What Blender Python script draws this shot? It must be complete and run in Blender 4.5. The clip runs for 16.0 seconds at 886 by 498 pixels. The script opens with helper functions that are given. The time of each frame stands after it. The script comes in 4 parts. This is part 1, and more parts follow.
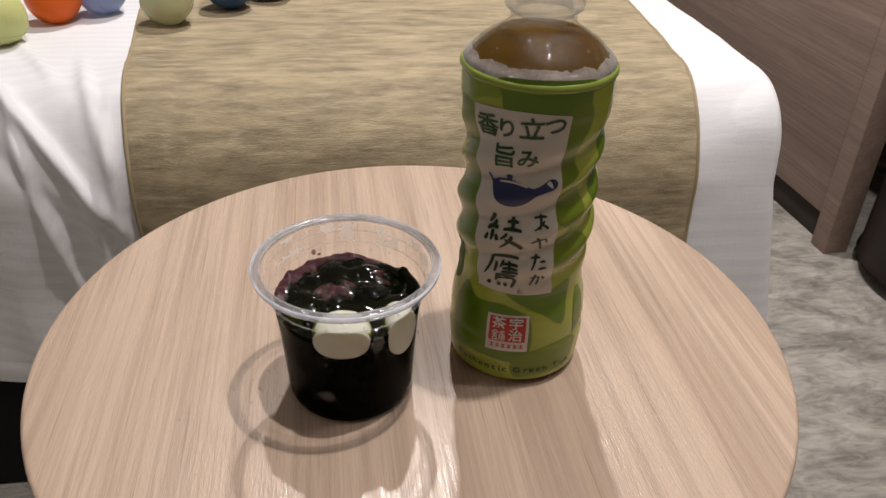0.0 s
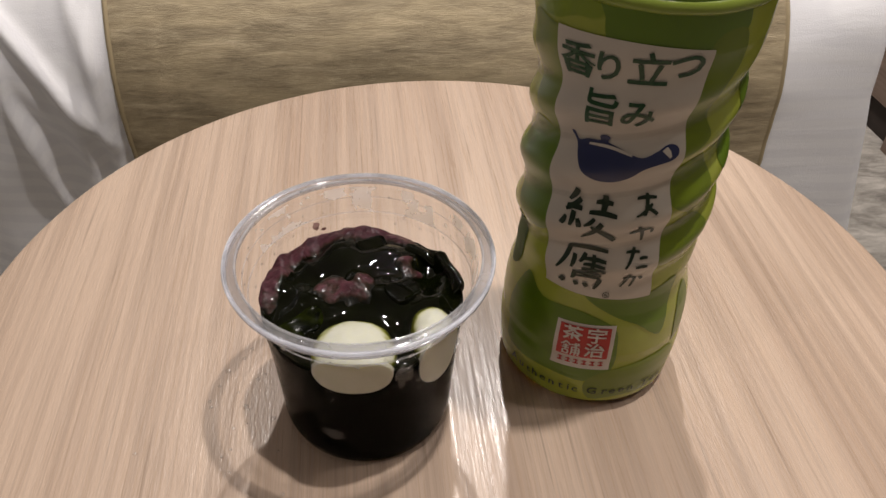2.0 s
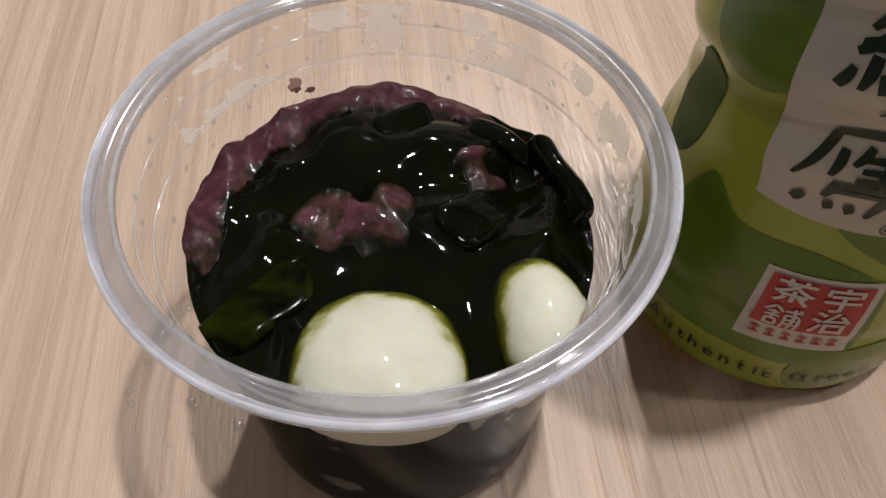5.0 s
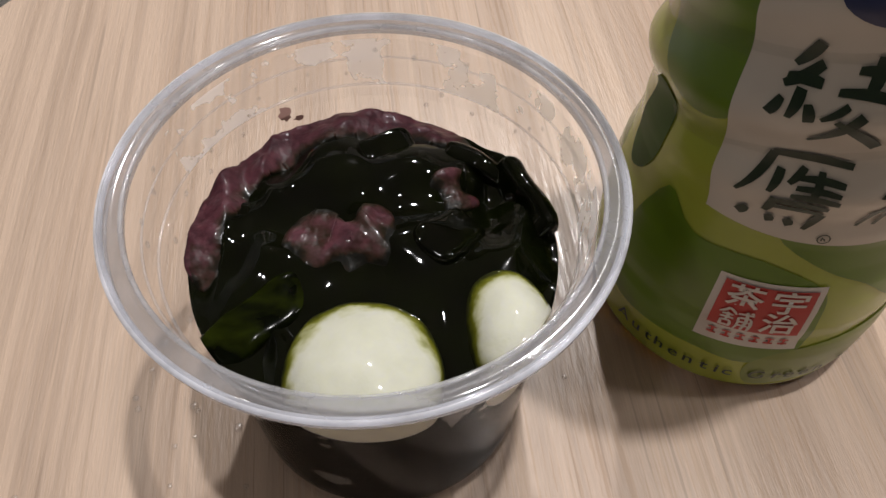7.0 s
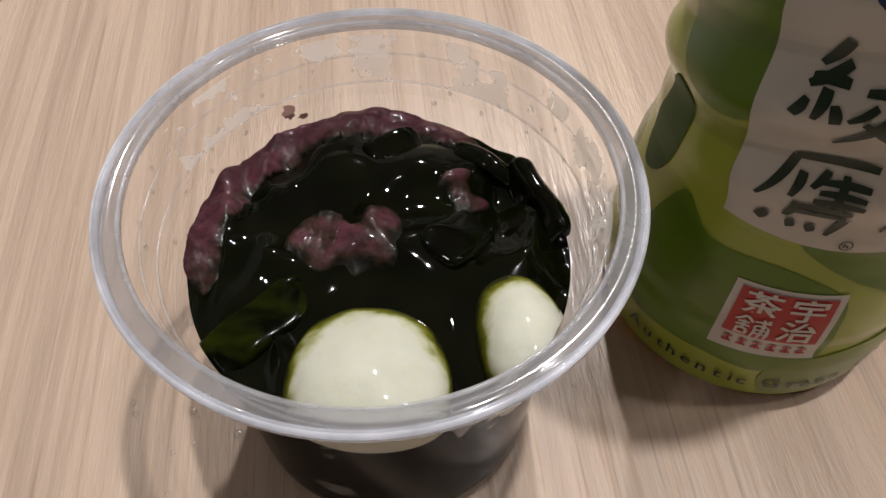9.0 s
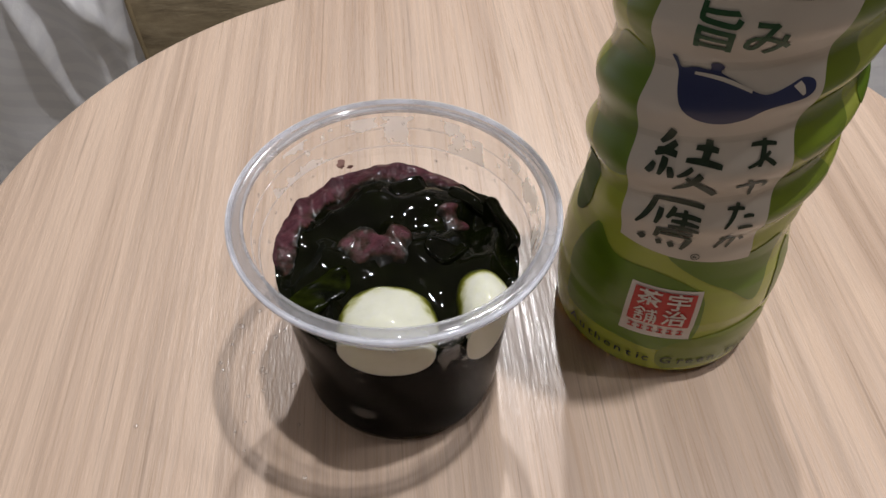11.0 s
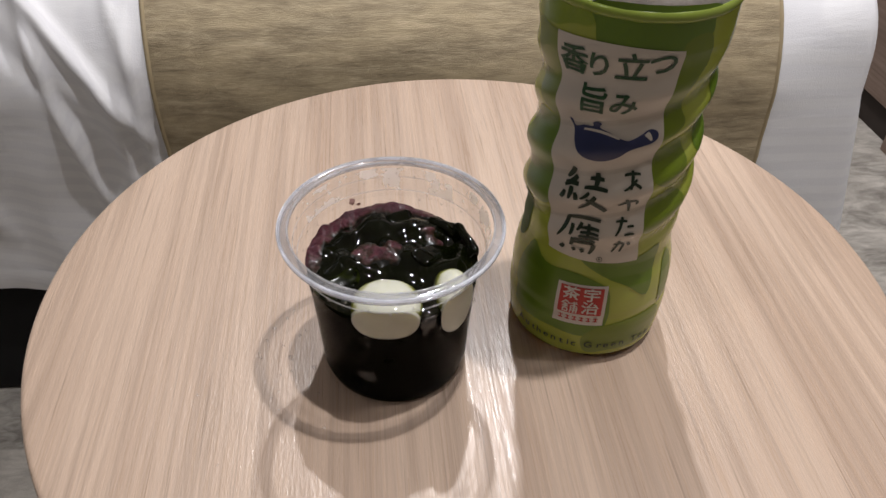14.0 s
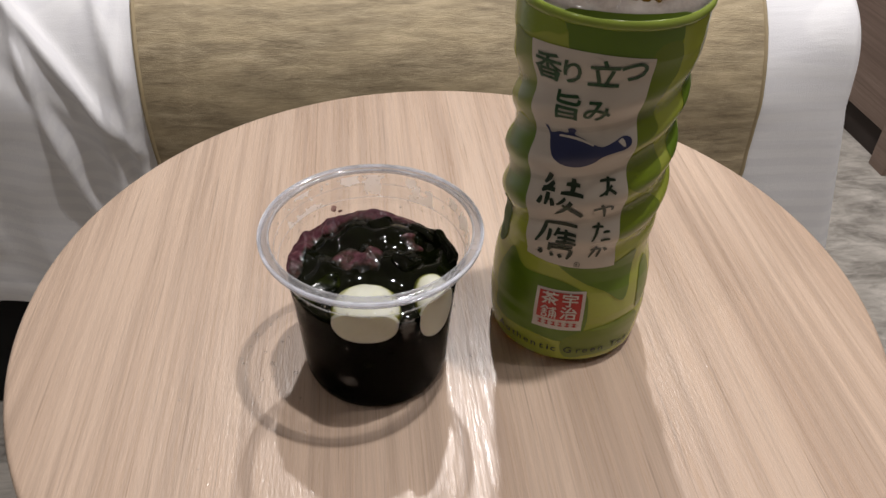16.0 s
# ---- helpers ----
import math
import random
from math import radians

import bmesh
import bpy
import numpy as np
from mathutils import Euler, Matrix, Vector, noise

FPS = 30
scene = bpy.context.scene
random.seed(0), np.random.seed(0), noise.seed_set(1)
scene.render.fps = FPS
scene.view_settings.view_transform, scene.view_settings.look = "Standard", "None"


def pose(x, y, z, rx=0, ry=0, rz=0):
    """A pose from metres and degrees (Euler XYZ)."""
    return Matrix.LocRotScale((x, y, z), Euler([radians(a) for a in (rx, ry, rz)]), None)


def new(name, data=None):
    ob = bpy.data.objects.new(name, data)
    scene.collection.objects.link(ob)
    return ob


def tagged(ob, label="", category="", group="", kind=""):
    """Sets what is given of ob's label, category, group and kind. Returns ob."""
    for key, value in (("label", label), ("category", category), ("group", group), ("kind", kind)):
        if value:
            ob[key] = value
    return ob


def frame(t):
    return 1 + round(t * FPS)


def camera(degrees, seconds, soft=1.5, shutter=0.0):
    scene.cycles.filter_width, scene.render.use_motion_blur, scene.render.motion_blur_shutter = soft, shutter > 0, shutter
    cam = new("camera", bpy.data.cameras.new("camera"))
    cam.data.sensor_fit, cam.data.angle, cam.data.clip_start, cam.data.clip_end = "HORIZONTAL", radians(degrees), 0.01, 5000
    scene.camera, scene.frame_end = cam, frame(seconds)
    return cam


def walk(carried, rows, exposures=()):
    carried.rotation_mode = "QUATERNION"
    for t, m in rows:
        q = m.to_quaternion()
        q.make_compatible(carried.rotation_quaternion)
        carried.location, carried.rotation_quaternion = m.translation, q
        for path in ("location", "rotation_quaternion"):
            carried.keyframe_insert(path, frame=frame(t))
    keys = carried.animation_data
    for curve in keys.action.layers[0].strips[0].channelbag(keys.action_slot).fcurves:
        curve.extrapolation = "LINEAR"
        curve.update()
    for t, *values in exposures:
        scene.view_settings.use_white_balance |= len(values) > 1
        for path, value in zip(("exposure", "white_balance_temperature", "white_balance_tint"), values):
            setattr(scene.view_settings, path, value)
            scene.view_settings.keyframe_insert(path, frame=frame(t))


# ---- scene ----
cam = camera(58.0, 16.0, soft=1.5)
ROWS = [
    (0.0, -0.0419, -0.3435, 0.8425, 57.38, -1.59, -8.07),
    (0.5, -0.0393, -0.3240, 0.8381, 55.87, -1.67, -7.65),
    (1.0, -0.0378, -0.2873, 0.8295, 53.58, -1.71, -7.00),
    (1.5, -0.0327, -0.2530, 0.8216, 51.63, -1.64, -6.57),
    (2.0, -0.0350, -0.2308, 0.8082, 49.07, -1.29, -6.03),
    (2.5, -0.0395, -0.2047, 0.7908, 46.41, -1.42, -5.77),
    (3.0, -0.0414, -0.1745, 0.7697, 43.56, -1.21, -5.36),
    (5.5, -0.0362, -0.1192, 0.7257, 36.06, -0.36, -6.07),
    (6.0, -0.0349, -0.1281, 0.7355, 36.29, -0.16, -6.35),
    (6.5, -0.0361, -0.1256, 0.7372, 36.56, -0.17, -6.53),
    (7.0, -0.0349, -0.1270, 0.7388, 36.60, 0.00, -6.58),
    (7.5, -0.0329, -0.1257, 0.7357, 36.70, 0.08, -6.61),
    (8.0, -0.0324, -0.1236, 0.7331, 36.76, -0.00, -6.56),
    (8.5, -0.0331, -0.1258, 0.7353, 36.64, -0.08, -6.44),
    (9.0, -0.0357, -0.1234, 0.7353, 36.58, -0.18, -6.16),
    (9.5, -0.0322, -0.1297, 0.7440, 37.12, -0.19, -5.55),
    (12.0, -0.0405, -0.2255, 0.8104, 44.65, -0.52, -4.11),
    (12.5, -0.0407, -0.2415, 0.8164, 46.24, -0.59, -4.50),
    (13.0, -0.0382, -0.2499, 0.8207, 47.21, -0.71, -4.82),
    (13.5, -0.0378, -0.2615, 0.8239, 48.10, -0.91, -5.14),
    (14.0, -0.0436, -0.2737, 0.8301, 49.16, -1.05, -5.40),
    (14.5, -0.0407, -0.2757, 0.8296, 49.74, -1.08, -5.35),
    (15.0, -0.0382, -0.2793, 0.8312, 50.11, -1.22, -5.59),
    (15.5, -0.0382, -0.2815, 0.8306, 50.36, -1.32, -5.74),
    (16.0, -0.0380, -0.2799, 0.8299, 50.28, -1.24, -5.68),
]
walk(cam, [(t, pose(*row)) for t, *row in ROWS], [(0.0, -0.17, 6580, 10), (1.5, -0.23, 6640, 10), (3.0, -0.18, 6860, 10), (5.5, -0.22, 6350, 8), (9.5, -0.22, 6380, 8), (12.0, -0.11, 6080, 8), (14.0, -0.15, 6250, 9), (16.0, -0.17, 6400, 9)])

# ---- world, lamps ----
world = bpy.data.worlds.new("world")
scene.world = world
world.use_nodes = True
world.node_tree.nodes["Background"].inputs[0].default_value = (1.0, 0.93, 0.84, 1)
world.node_tree.nodes["Background"].inputs[1].default_value = 0.012


def downlight(name, x, y, z, watts, size, colour, beam=150, soft=0.6):
    lamp = bpy.data.lights.new(name, "SPOT")
    lamp.energy, lamp.shadow_soft_size, lamp.color = watts, size, colour
    lamp.spot_size, lamp.spot_blend = radians(beam), soft
    ob = new(name, lamp)
    ob.matrix_world = pose(x, y, z)
    return ob


WARM = (1.0, 0.95, 0.94)
downlight("downlight_side", 0.335, 0.02, 2.37, 79, 0.030, WARM)
downlight("downlight_bed", 0.19, 1.27, 2.37, 136, 0.032, WARM, 118, 1.0)
# added fill with no known fitting; lifts the cover, table and carpet at right
downlight("fill_right_side", 0.98, -0.16, 2.37, 52, 0.06, WARM, 80, 1.0)
# added weak fill at a guessed place, sets how deep the shadows go
downlight("fill_room", -1.2, -0.6, 2.37, 15, 0.05, WARM)

# ---- helpers of this place ----


class Nodes:
    """Short hand for building a node material."""

    def __init__(self, name):
        self.mat = bpy.data.materials.new(name)
        self.mat.use_nodes = True
        self.tree = self.mat.node_tree
        self.bsdf = self.tree.nodes["Principled BSDF"]
        self.out = self.tree.nodes["Material Output"]

    def node(self, kind, **fields):
        n = self.tree.nodes.new(kind)
        for key, value in fields.items():
            setattr(n, key, value)
        return n

    def put(self, socket, value):
        if hasattr(value, "is_linked"):
            self.tree.links.new(value, socket)
        elif isinstance(value, (tuple, list)) and len(value) == 3 and socket.type == "RGBA":
            socket.default_value = (*value, 1)
        else:
            socket.default_value = value

    def set(self, **fields):
        for key, value in fields.items():
            self.put(self.bsdf.inputs[key.replace("_", " ")], value)
        return self

    def coords(self, scale=(1, 1, 1), turn=(0, 0, 0), which="Object"):
        tc = self.node("ShaderNodeTexCoord")
        mp = self.node("ShaderNodeMapping")
        self.put(mp.inputs["Vector"], tc.outputs[which])
        mp.inputs["Scale"].default_value = scale
        mp.inputs["Rotation"].default_value = [radians(a) for a in turn]
        return mp.outputs[0]

    def noise(self, vec, scale, detail=4.0, rough=0.55, distort=0.0):
        n = self.node("ShaderNodeTexNoise")
        self.put(n.inputs["Vector"], vec)
        for key, value in (("Scale", scale), ("Detail", detail), ("Roughness", rough), ("Distortion", distort)):
            n.inputs[key].default_value = value
        return n.outputs["Fac"]

    def ramp(self, fac, *stops):
        n = self.node("ShaderNodeValToRGB")
        self.put(n.inputs[0], fac)
        els = n.color_ramp.elements
        while len(els) < len(stops):
            els.new(0.5)
        for el, (p, c) in zip(els, stops):
            el.position = p
            el.color = (*c, 1) if isinstance(c, tuple) else (c, c, c, 1)
        return n.outputs[0]

    def math(self, op, a, b=0.0, clamp=False):
        n = self.node("ShaderNodeMath", operation=op, use_clamp=clamp)
        self.put(n.inputs[0], a)
        self.put(n.inputs[1], b)
        return n.outputs[0]

    def mix(self, fac, a, b, blend="MIX"):
        n = self.node("ShaderNodeMix", data_type="RGBA", blend_type=blend)
        self.put(n.inputs[0], fac)
        self.put(n.inputs[6], a)
        self.put(n.inputs[7], b)
        return n.outputs[2]

    def bump(self, height, strength=0.3, distance=0.001):
        n = self.node("ShaderNodeBump")
        self.put(n.inputs["Height"], height)
        n.inputs["Strength"].default_value, n.inputs["Distance"].default_value = strength, distance
        self.put(self.bsdf.inputs["Normal"], n.outputs[0])
        return n.outputs[0]


def plain(name, colour, rough=0.5, metal=0.0, **more):
    m = Nodes(name)
    v = m.noise(m.coords(), 60.0)
    m.set(Base_Color=m.mix(v, tuple(c * 0.9 for c in colour), tuple(min(1, c * 1.08) for c in colour)), Roughness=rough, Metallic=metal, **more)
    return m.mat


def finish(bm, name, materials, parent=None, label="", smooth=True):
    bmesh.ops.recalc_face_normals(bm, faces=bm.faces) if len(bm.faces) < 60000 else None
    me = bpy.data.meshes.new(name)
    bm.to_mesh(me)
    bm.free()
    for mt in materials if isinstance(materials, (list, tuple)) else [materials]:
        me.materials.append(mt)
    for poly in me.polygons:
        poly.use_smooth = smooth
    ob = new(name, me)
    ob.parent = parent
    if label:
        tagged(ob, label)
    return ob


def part(name, bm, material, parent, label="", smooth=True):
    return finish(bm, name, material, parent, label, smooth)


def thing(name, m, label, category, group="", kind=""):
    ob = new(name)
    ob.empty_display_size = 0.02
    ob.matrix_world = m
    return tagged(ob, label, category, group, kind)


def box(x0, x1, y0, y1, z0, z1, bevel=0.0, segments=2, bm=None):
    bm = bm or bmesh.new()
    vs = bmesh.ops.create_cube(bm, size=1)["verts"]
    for v in vs:
        v.co = Vector(((x0 + x1) / 2 + v.co.x * (x1 - x0), (y0 + y1) / 2 + v.co.y * (y1 - y0), (z0 + z1) / 2 + v.co.z * (z1 - z0)))
    if bevel:
        es = [e for e in bm.edges if all(v in vs for v in e.verts)]
        bmesh.ops.bevel(bm, geom=es, offset=bevel, segments=segments, affect="EDGES", profile=0.5)
    return bm


def lathe(profile, steps=96, close=False, bm=None, centre=(0, 0), shape=None):
    """Turns (r, z) pairs about the z axis. shape(r, z, angle) may change r."""
    bm = bm or bmesh.new()
    rings = []
    for r, z in profile:
        if r <= 1e-6:
            rings.append([bm.verts.new((centre[0], centre[1], z))])
            continue
        ring = []
        for i in range(steps):
            a = 2 * math.pi * i / steps
            rr = shape(r, z, a) if shape else r
            ring.append(bm.verts.new((centre[0] + rr * math.cos(a), centre[1] + rr * math.sin(a), z)))
        rings.append(ring)
    pairs = list(zip(rings, rings[1:])) + ([(rings[-1], rings[0])] if close else [])
    for a, b in pairs:
        for i in range(steps):
            j = (i + 1) % steps
            quad = [a[i % len(a)], a[j % len(a)], b[j % len(b)], b[i % len(b)]]
            quad = list(dict.fromkeys(quad))
            if len(quad) > 2:
                bm.faces.new(quad)
    return bm


def interp(points, x):
    xs, ys = zip(*points)
    return float(np.interp(x, xs, ys))


def smooth_profile(points, n):
    """A finer (r, z) list through points, by Catmull-Rom."""
    p = [Vector(q) for q in points]
    out = []
    for i in range(len(p) - 1):
        a, b, c, e = p[max(i - 1, 0)], p[i], p[i + 1], p[min(i + 2, len(p) - 1)]
        for k in range(n):
            t = k / n
            q = 0.5 * (2 * b + (c - a) * t + (2 * a - 5 * b + 4 * c - e) * t * t + (3 * b - a - 3 * c + e) * t ** 3)
            out.append((max(q.x, 0.0), q.y))
    out.append(tuple(p[-1]))
    return out


def grid(fn, nu, nv, bm=None, wrap=False):
    """A sheet of nu x nv cells from fn(u, v), u and v from 0 to 1."""
    bm = bm or bmesh.new()
    rows = [[bm.verts.new(fn(i / nu, j / nv)) for j in range(nv + 1)] for i in range(nu + (0 if wrap else 1))]
    for i in range(nu):
        a, b = rows[i], rows[(i + 1) % len(rows)]
        for j in range(nv):
            bm.faces.new((a[j], b[j], b[j + 1], a[j + 1]))
    return bm


def lump(centre, radii, rough, seed, turn=(0, 0, 0), sub=4, bm=None, scale=90.0, limit=None):
    """An uneven rounded body."""
    bm = bm or bmesh.new()
    vs = bmesh.ops.create_icosphere(bm, subdivisions=sub, radius=1)["verts"]
    m = pose(*centre, *turn)
    for v in vs:
        d = v.co.normalized()
        q = Vector((d.x * radii[0], d.y * radii[1], d.z * radii[2]))
        k = 1 + rough * noise.noise(q * scale + Vector((seed * 7.3, seed * 3.1, seed)))
        v.co = m @ (q * k)
        if limit:
            v.co = limit(v.co)
    return bm


# ---- materials ----
def wood_laminate(name, light, dark, turn, rough, vein=0.5, shine=0.5):
    m = Nodes(name)
    big = m.noise(m.coords((14, 1.1, 14), turn), 2.2, 3, 0.5, 0.35)
    fine = m.noise(m.coords((85, 1.3, 85), turn), 2.0, 4, 0.6, 0.12)
    hair = m.noise(m.coords((520, 11.0, 520), turn), 2.0, 3, 0.65)
    streak = m.ramp(m.noise(m.coords((46, 0.9, 46), turn), 2.6, 4, 0.6, 0.2), (0.36, 1.0), (0.47, 0.0))
    base = m.mix(m.ramp(big, (0.3, 0.0), (0.72, 1.0)), dark, light)
    base = m.mix(m.math("MULTIPLY", m.ramp(fine, (0.34, 1.0), (0.52, 0.0)), vein), base, tuple(c * 0.72 for c in dark))
    base = m.mix(m.math("MULTIPLY", streak, 0.45), base, tuple(c * 0.78 for c in dark))
    base = m.mix(m.math("MULTIPLY", m.ramp(hair, (0.40, 1.0), (0.58, 0.0)), 0.29), base, tuple(c * 0.72 for c in dark))
    line = m.ramp(m.noise(m.coords((210, 1.7, 210), turn), 2.0, 3, 0.6, 0.1), (0.38, 1.0), (0.48, 0.0))
    base = m.mix(m.math("MULTIPLY", line, 0.30), base, tuple(c * 0.70 for c in dark))
    pore = m.ramp(m.noise(m.coords((330, 5.0, 330), turn), 2.0, 2, 0.5), (0.29, 1.0), (0.35, 0.0))
    base = m.mix(m.math("MULTIPLY", pore, 0.4), base, tuple(c * 0.5 for c in dark))
    m.set(Base_Color=base, Roughness=m.ramp(hair, (0.35, rough + 0.20), (0.65, rough - 0.08)), Specular_IOR_Level=shine)
    fleck = m.noise(m.coords((560, 75, 560), turn), 2.0, 3, 0.6)
    m.bump(m.math("ADD", m.math("MULTIPLY", fine, 0.6), fleck), 0.32, 0.0005)
    return m.mat


TABLE_WOOD = wood_laminate("ash_laminate", (0.69, 0.53, 0.408), (0.52, 0.375, 0.277), (0, 0, 6), 0.27, 0.5, 0.66)
DARK_WOOD = wood_laminate("walnut_laminate", (0.42, 0.31, 0.255), (0.30, 0.215, 0.175), (90, 0, 0), 0.5)
PLINTH = plain("dark_plinth", (0.035, 0.024, 0.02), 0.6)
LEATHER = plain("dark_leather", (0.016, 0.009, 0.007), 0.5)
BLACK_METAL = plain("black_steel", (0.02, 0.02, 0.02), 0.45, 0.6)
WALL_PAINT = plain("wall_paper", (0.42, 0.38, 0.33), 0.85)
CEILING_PAINT = plain("ceiling_paint", (0.78, 0.76, 0.73), 0.9)
# near-black colour stands in for the shade under the bed
UNDERBED_SHADE = plain("underbed_shade", (0.006, 0.006, 0.007), 0.95)


def linen():
    m = Nodes("white_cotton")
    soft = m.noise(m.coords(), 9.0, 4)
    weave = m.noise(m.coords((1, 1, 1)), 900.0, 2)
    stripe = m.noise(m.coords((1, 10, 10)), 12.0, 2)
    at = m.node("ShaderNodeSeparateXYZ")
    m.put(at.inputs[0], m.coords())
    satin = m.math("SINE", m.math("MULTIPLY", m.math("SUBTRACT", at.outputs[1], at.outputs[2]), 345.0))
    satin = m.ramp(m.math("ADD", m.math("MULTIPLY", satin, 0.5), 0.5), (0.35, 0.0), (0.65, 1.0))
    tone = m.mix(soft, (0.80, 0.80, 0.82), (0.89, 0.89, 0.90))
    m.set(Base_Color=m.mix(m.math("MULTIPLY", satin, 0.5), tone, (0.76, 0.76, 0.79)), Roughness=m.ramp(satin, (0.0, 0.6), (1.0, 0.9)), Sheen_Weight=0.15)
    m.bump(m.math("ADD", m.math("MULTIPLY", stripe, 0.3), m.math("MULTIPLY", weave, 0.15)), 0.35, 0.004)
    return m.mat


def runner_cloth():
    m = Nodes("olive_jacquard")
    streak = m.noise(m.coords((8, 44, 44)), 3.0, 6, 0.66, 0.35)
    fine = m.noise(m.coords((60, 420, 420)), 2.2, 3, 0.6)
    wave = m.node("ShaderNodeTexWave", wave_type="BANDS", bands_direction="DIAGONAL")
    m.put(wave.inputs["Vector"], m.coords())
    wave.inputs["Scale"].default_value = 330
    wave.inputs["Distortion"].default_value = 1.5
    base = m.ramp(streak, (0.30, (0.175, 0.135, 0.078)), (0.5, (0.345, 0.278, 0.172)), (0.70, (0.57, 0.47, 0.31)))
    base = m.mix(m.math("MULTIPLY", fine, 0.42), base, (0.20, 0.155, 0.09))
    blotch = m.ramp(m.noise(m.coords((0.5, 1.7, 1.7)), 24.0, 5, 0.65, 0.3), (0.42, 0.0), (0.66, 1.0))
    base = m.mix(m.math("MULTIPLY", blotch, 0.5), base, (0.62, 0.50, 0.31))
    base = m.mix(m.math("MULTIPLY", wave.outputs["Fac"], 0.06), base, (0.36, 0.29, 0.17))
    m.set(Base_Color=base, Roughness=0.75, Sheen_Weight=0.12)
    m.bump(m.math("ADD", m.math("MULTIPLY", streak, 1.2), m.math("ADD", fine, m.math("MULTIPLY", wave.outputs["Fac"], 0.1))), 0.3, 0.003)
    return m.mat


def carpet():
    m = Nodes("marbled_carpet")
    flow = m.noise(m.coords((1, 1.7, 1), (0, 0, 35)), 7.0, 5, 0.6, 1.2)
    pile = m.noise(m.coords(), 700.0, 3, 0.7)
    veins = m.noise(m.coords((1, 2.6, 1), (0, 0, 35)), 22.0, 5, 0.65, 1.6)
    flow = m.math("ADD", m.math("MULTIPLY", flow, 0.6), m.math("MULTIPLY", veins, 0.4))
    base = m.ramp(flow, (0.38, (0.22, 0.20, 0.172)), (0.5, (0.46, 0.425, 0.375)), (0.62, (0.70, 0.65, 0.58)))
    m.set(Base_Color=m.mix(m.math("MULTIPLY", pile, 0.45), base, (0.09, 0.08, 0.065)), Roughness=0.95, Sheen_Weight=0.2)
    m.bump(pile, 0.6, 0.004)
    return m.mat


LINEN, RUNNER, CARPET = linen(), runner_cloth(), carpet()
HEM = plain("olive_hem", (0.36, 0.285, 0.165), 0.7)


def clear_plastic(name, tint, gloss_rough, haze=0.0, ior=1.5, haze_noise=0.0, edge=1.0, dew=0.0, patch=(0.36, 0.55, 0.66), milk_tone=(0.9, 0.9, 0.92)):
    """Thin clear plastic: what lies behind shows through, with the surface's own gloss and a little haze."""
    m = Nodes(name)
    t = m.tree
    clear = m.node("ShaderNodeBsdfTransparent")
    clear.inputs[0].default_value = (*tint, 1)
    gloss = m.node("ShaderNodeBsdfGlossy")
    gloss.inputs["Roughness"].default_value = gloss_rough
    if dew:
        skin_bump = m.node("ShaderNodeBump")
        m.put(skin_bump.inputs["Height"], m.noise(m.coords(), 1100.0, 3, 0.6))
        skin_bump.inputs["Strength"].default_value, skin_bump.inputs["Distance"].default_value = dew, 0.0010
        m.put(gloss.inputs["Normal"], skin_bump.outputs[0])
    face = m.node("ShaderNodeLayerWeight")
    face.inputs[0].default_value = 0.5
    f0 = ((ior - 1) / (ior + 1)) ** 2
    fres = m.math("ADD", m.math("MULTIPLY", m.math("POWER", face.outputs["Facing"], 5.0), (1 - f0) * edge), f0, clamp=True)
    shine = m.node("ShaderNodeMixShader")
    m.put(shine.inputs[0], fres)
    m.put(shine.inputs[1], clear.outputs[0])
    m.put(shine.inputs[2], gloss.outputs[0])
    last = shine.outputs[0]
    if haze:
        milk = m.node("ShaderNodeBsdfDiffuse")
        milk.inputs[0].default_value = (*milk_tone, 1)
        trans = m.node("ShaderNodeBsdfTranslucent")
        trans.inputs[0].default_value = (*milk_tone, 1)
        both = m.node("ShaderNodeAddShader")
        m.put(both.inputs[0], milk.outputs[0])
        m.put(both.inputs[1], trans.outputs[0])
        mixer = m.node("ShaderNodeMixShader")
        amount = haze
        if haze_noise:
            amount = m.math("MULTIPLY", m.ramp(m.noise(m.coords(), haze_noise, 4, 0.6), (patch[0], patch[1]), (patch[2], 1.0)), haze)
        m.put(mixer.inputs[0], amount)
        m.put(mixer.inputs[1], last)
        m.put(mixer.inputs[2], both.outputs[0])
        last = mixer.outputs[0]
    t.links.new(last, m.out.inputs[0])
    return m.mat


CUP_WALL = clear_plastic("clear_cup_wall", (0.985, 0.985, 0.985), 0.05, 0.0, 1.08, 0.0, 0.06)
CUP_RIM = clear_plastic("clear_cup_rim", (0.72, 0.73, 0.75), 0.09, 0.13, 1.55, 60.0)
# milky haze on these two paints the bluish-white highlights of the clear rim
RIM_GLINT = clear_plastic("rim_edge_glint", (0.72, 0.74, 0.78), 0.12, 0.46, 1.6, 70.0, patch=(0.34, 0.55, 0.62), milk_tone=(0.90, 0.91, 0.95))
INNER_GLINT = clear_plastic("inner_edge_glint", (0.84, 0.85, 0.87), 0.10, 0.20, 1.55, 80.0)
WET_FILM = clear_plastic("wet_film", (0.97, 0.96, 0.95), 0.08, 0.50, 1.2, 80.0, 0.4, patch=(0.50, 0.14, 0.515))
WALL_LINE = clear_plastic("wall_moulding_line", (0.93, 0.93, 0.94), 0.06, 0.12, 1.5, 120.0)
AIR_GAP = clear_plastic("air_gap", (0.6, 0.6, 0.6), 0.15, 0.075, 1.4)
BOTTLE_PET = clear_plastic("clear_bottle", (0.93, 0.93, 0.92), 0.08, 0.006, 1.42, 150.0, 0.7, 0.5)
NECK_PET = clear_plastic("neck_plastic", (0.88, 0.88, 0.87), 0.08, 0.085, 1.5, 150.0)
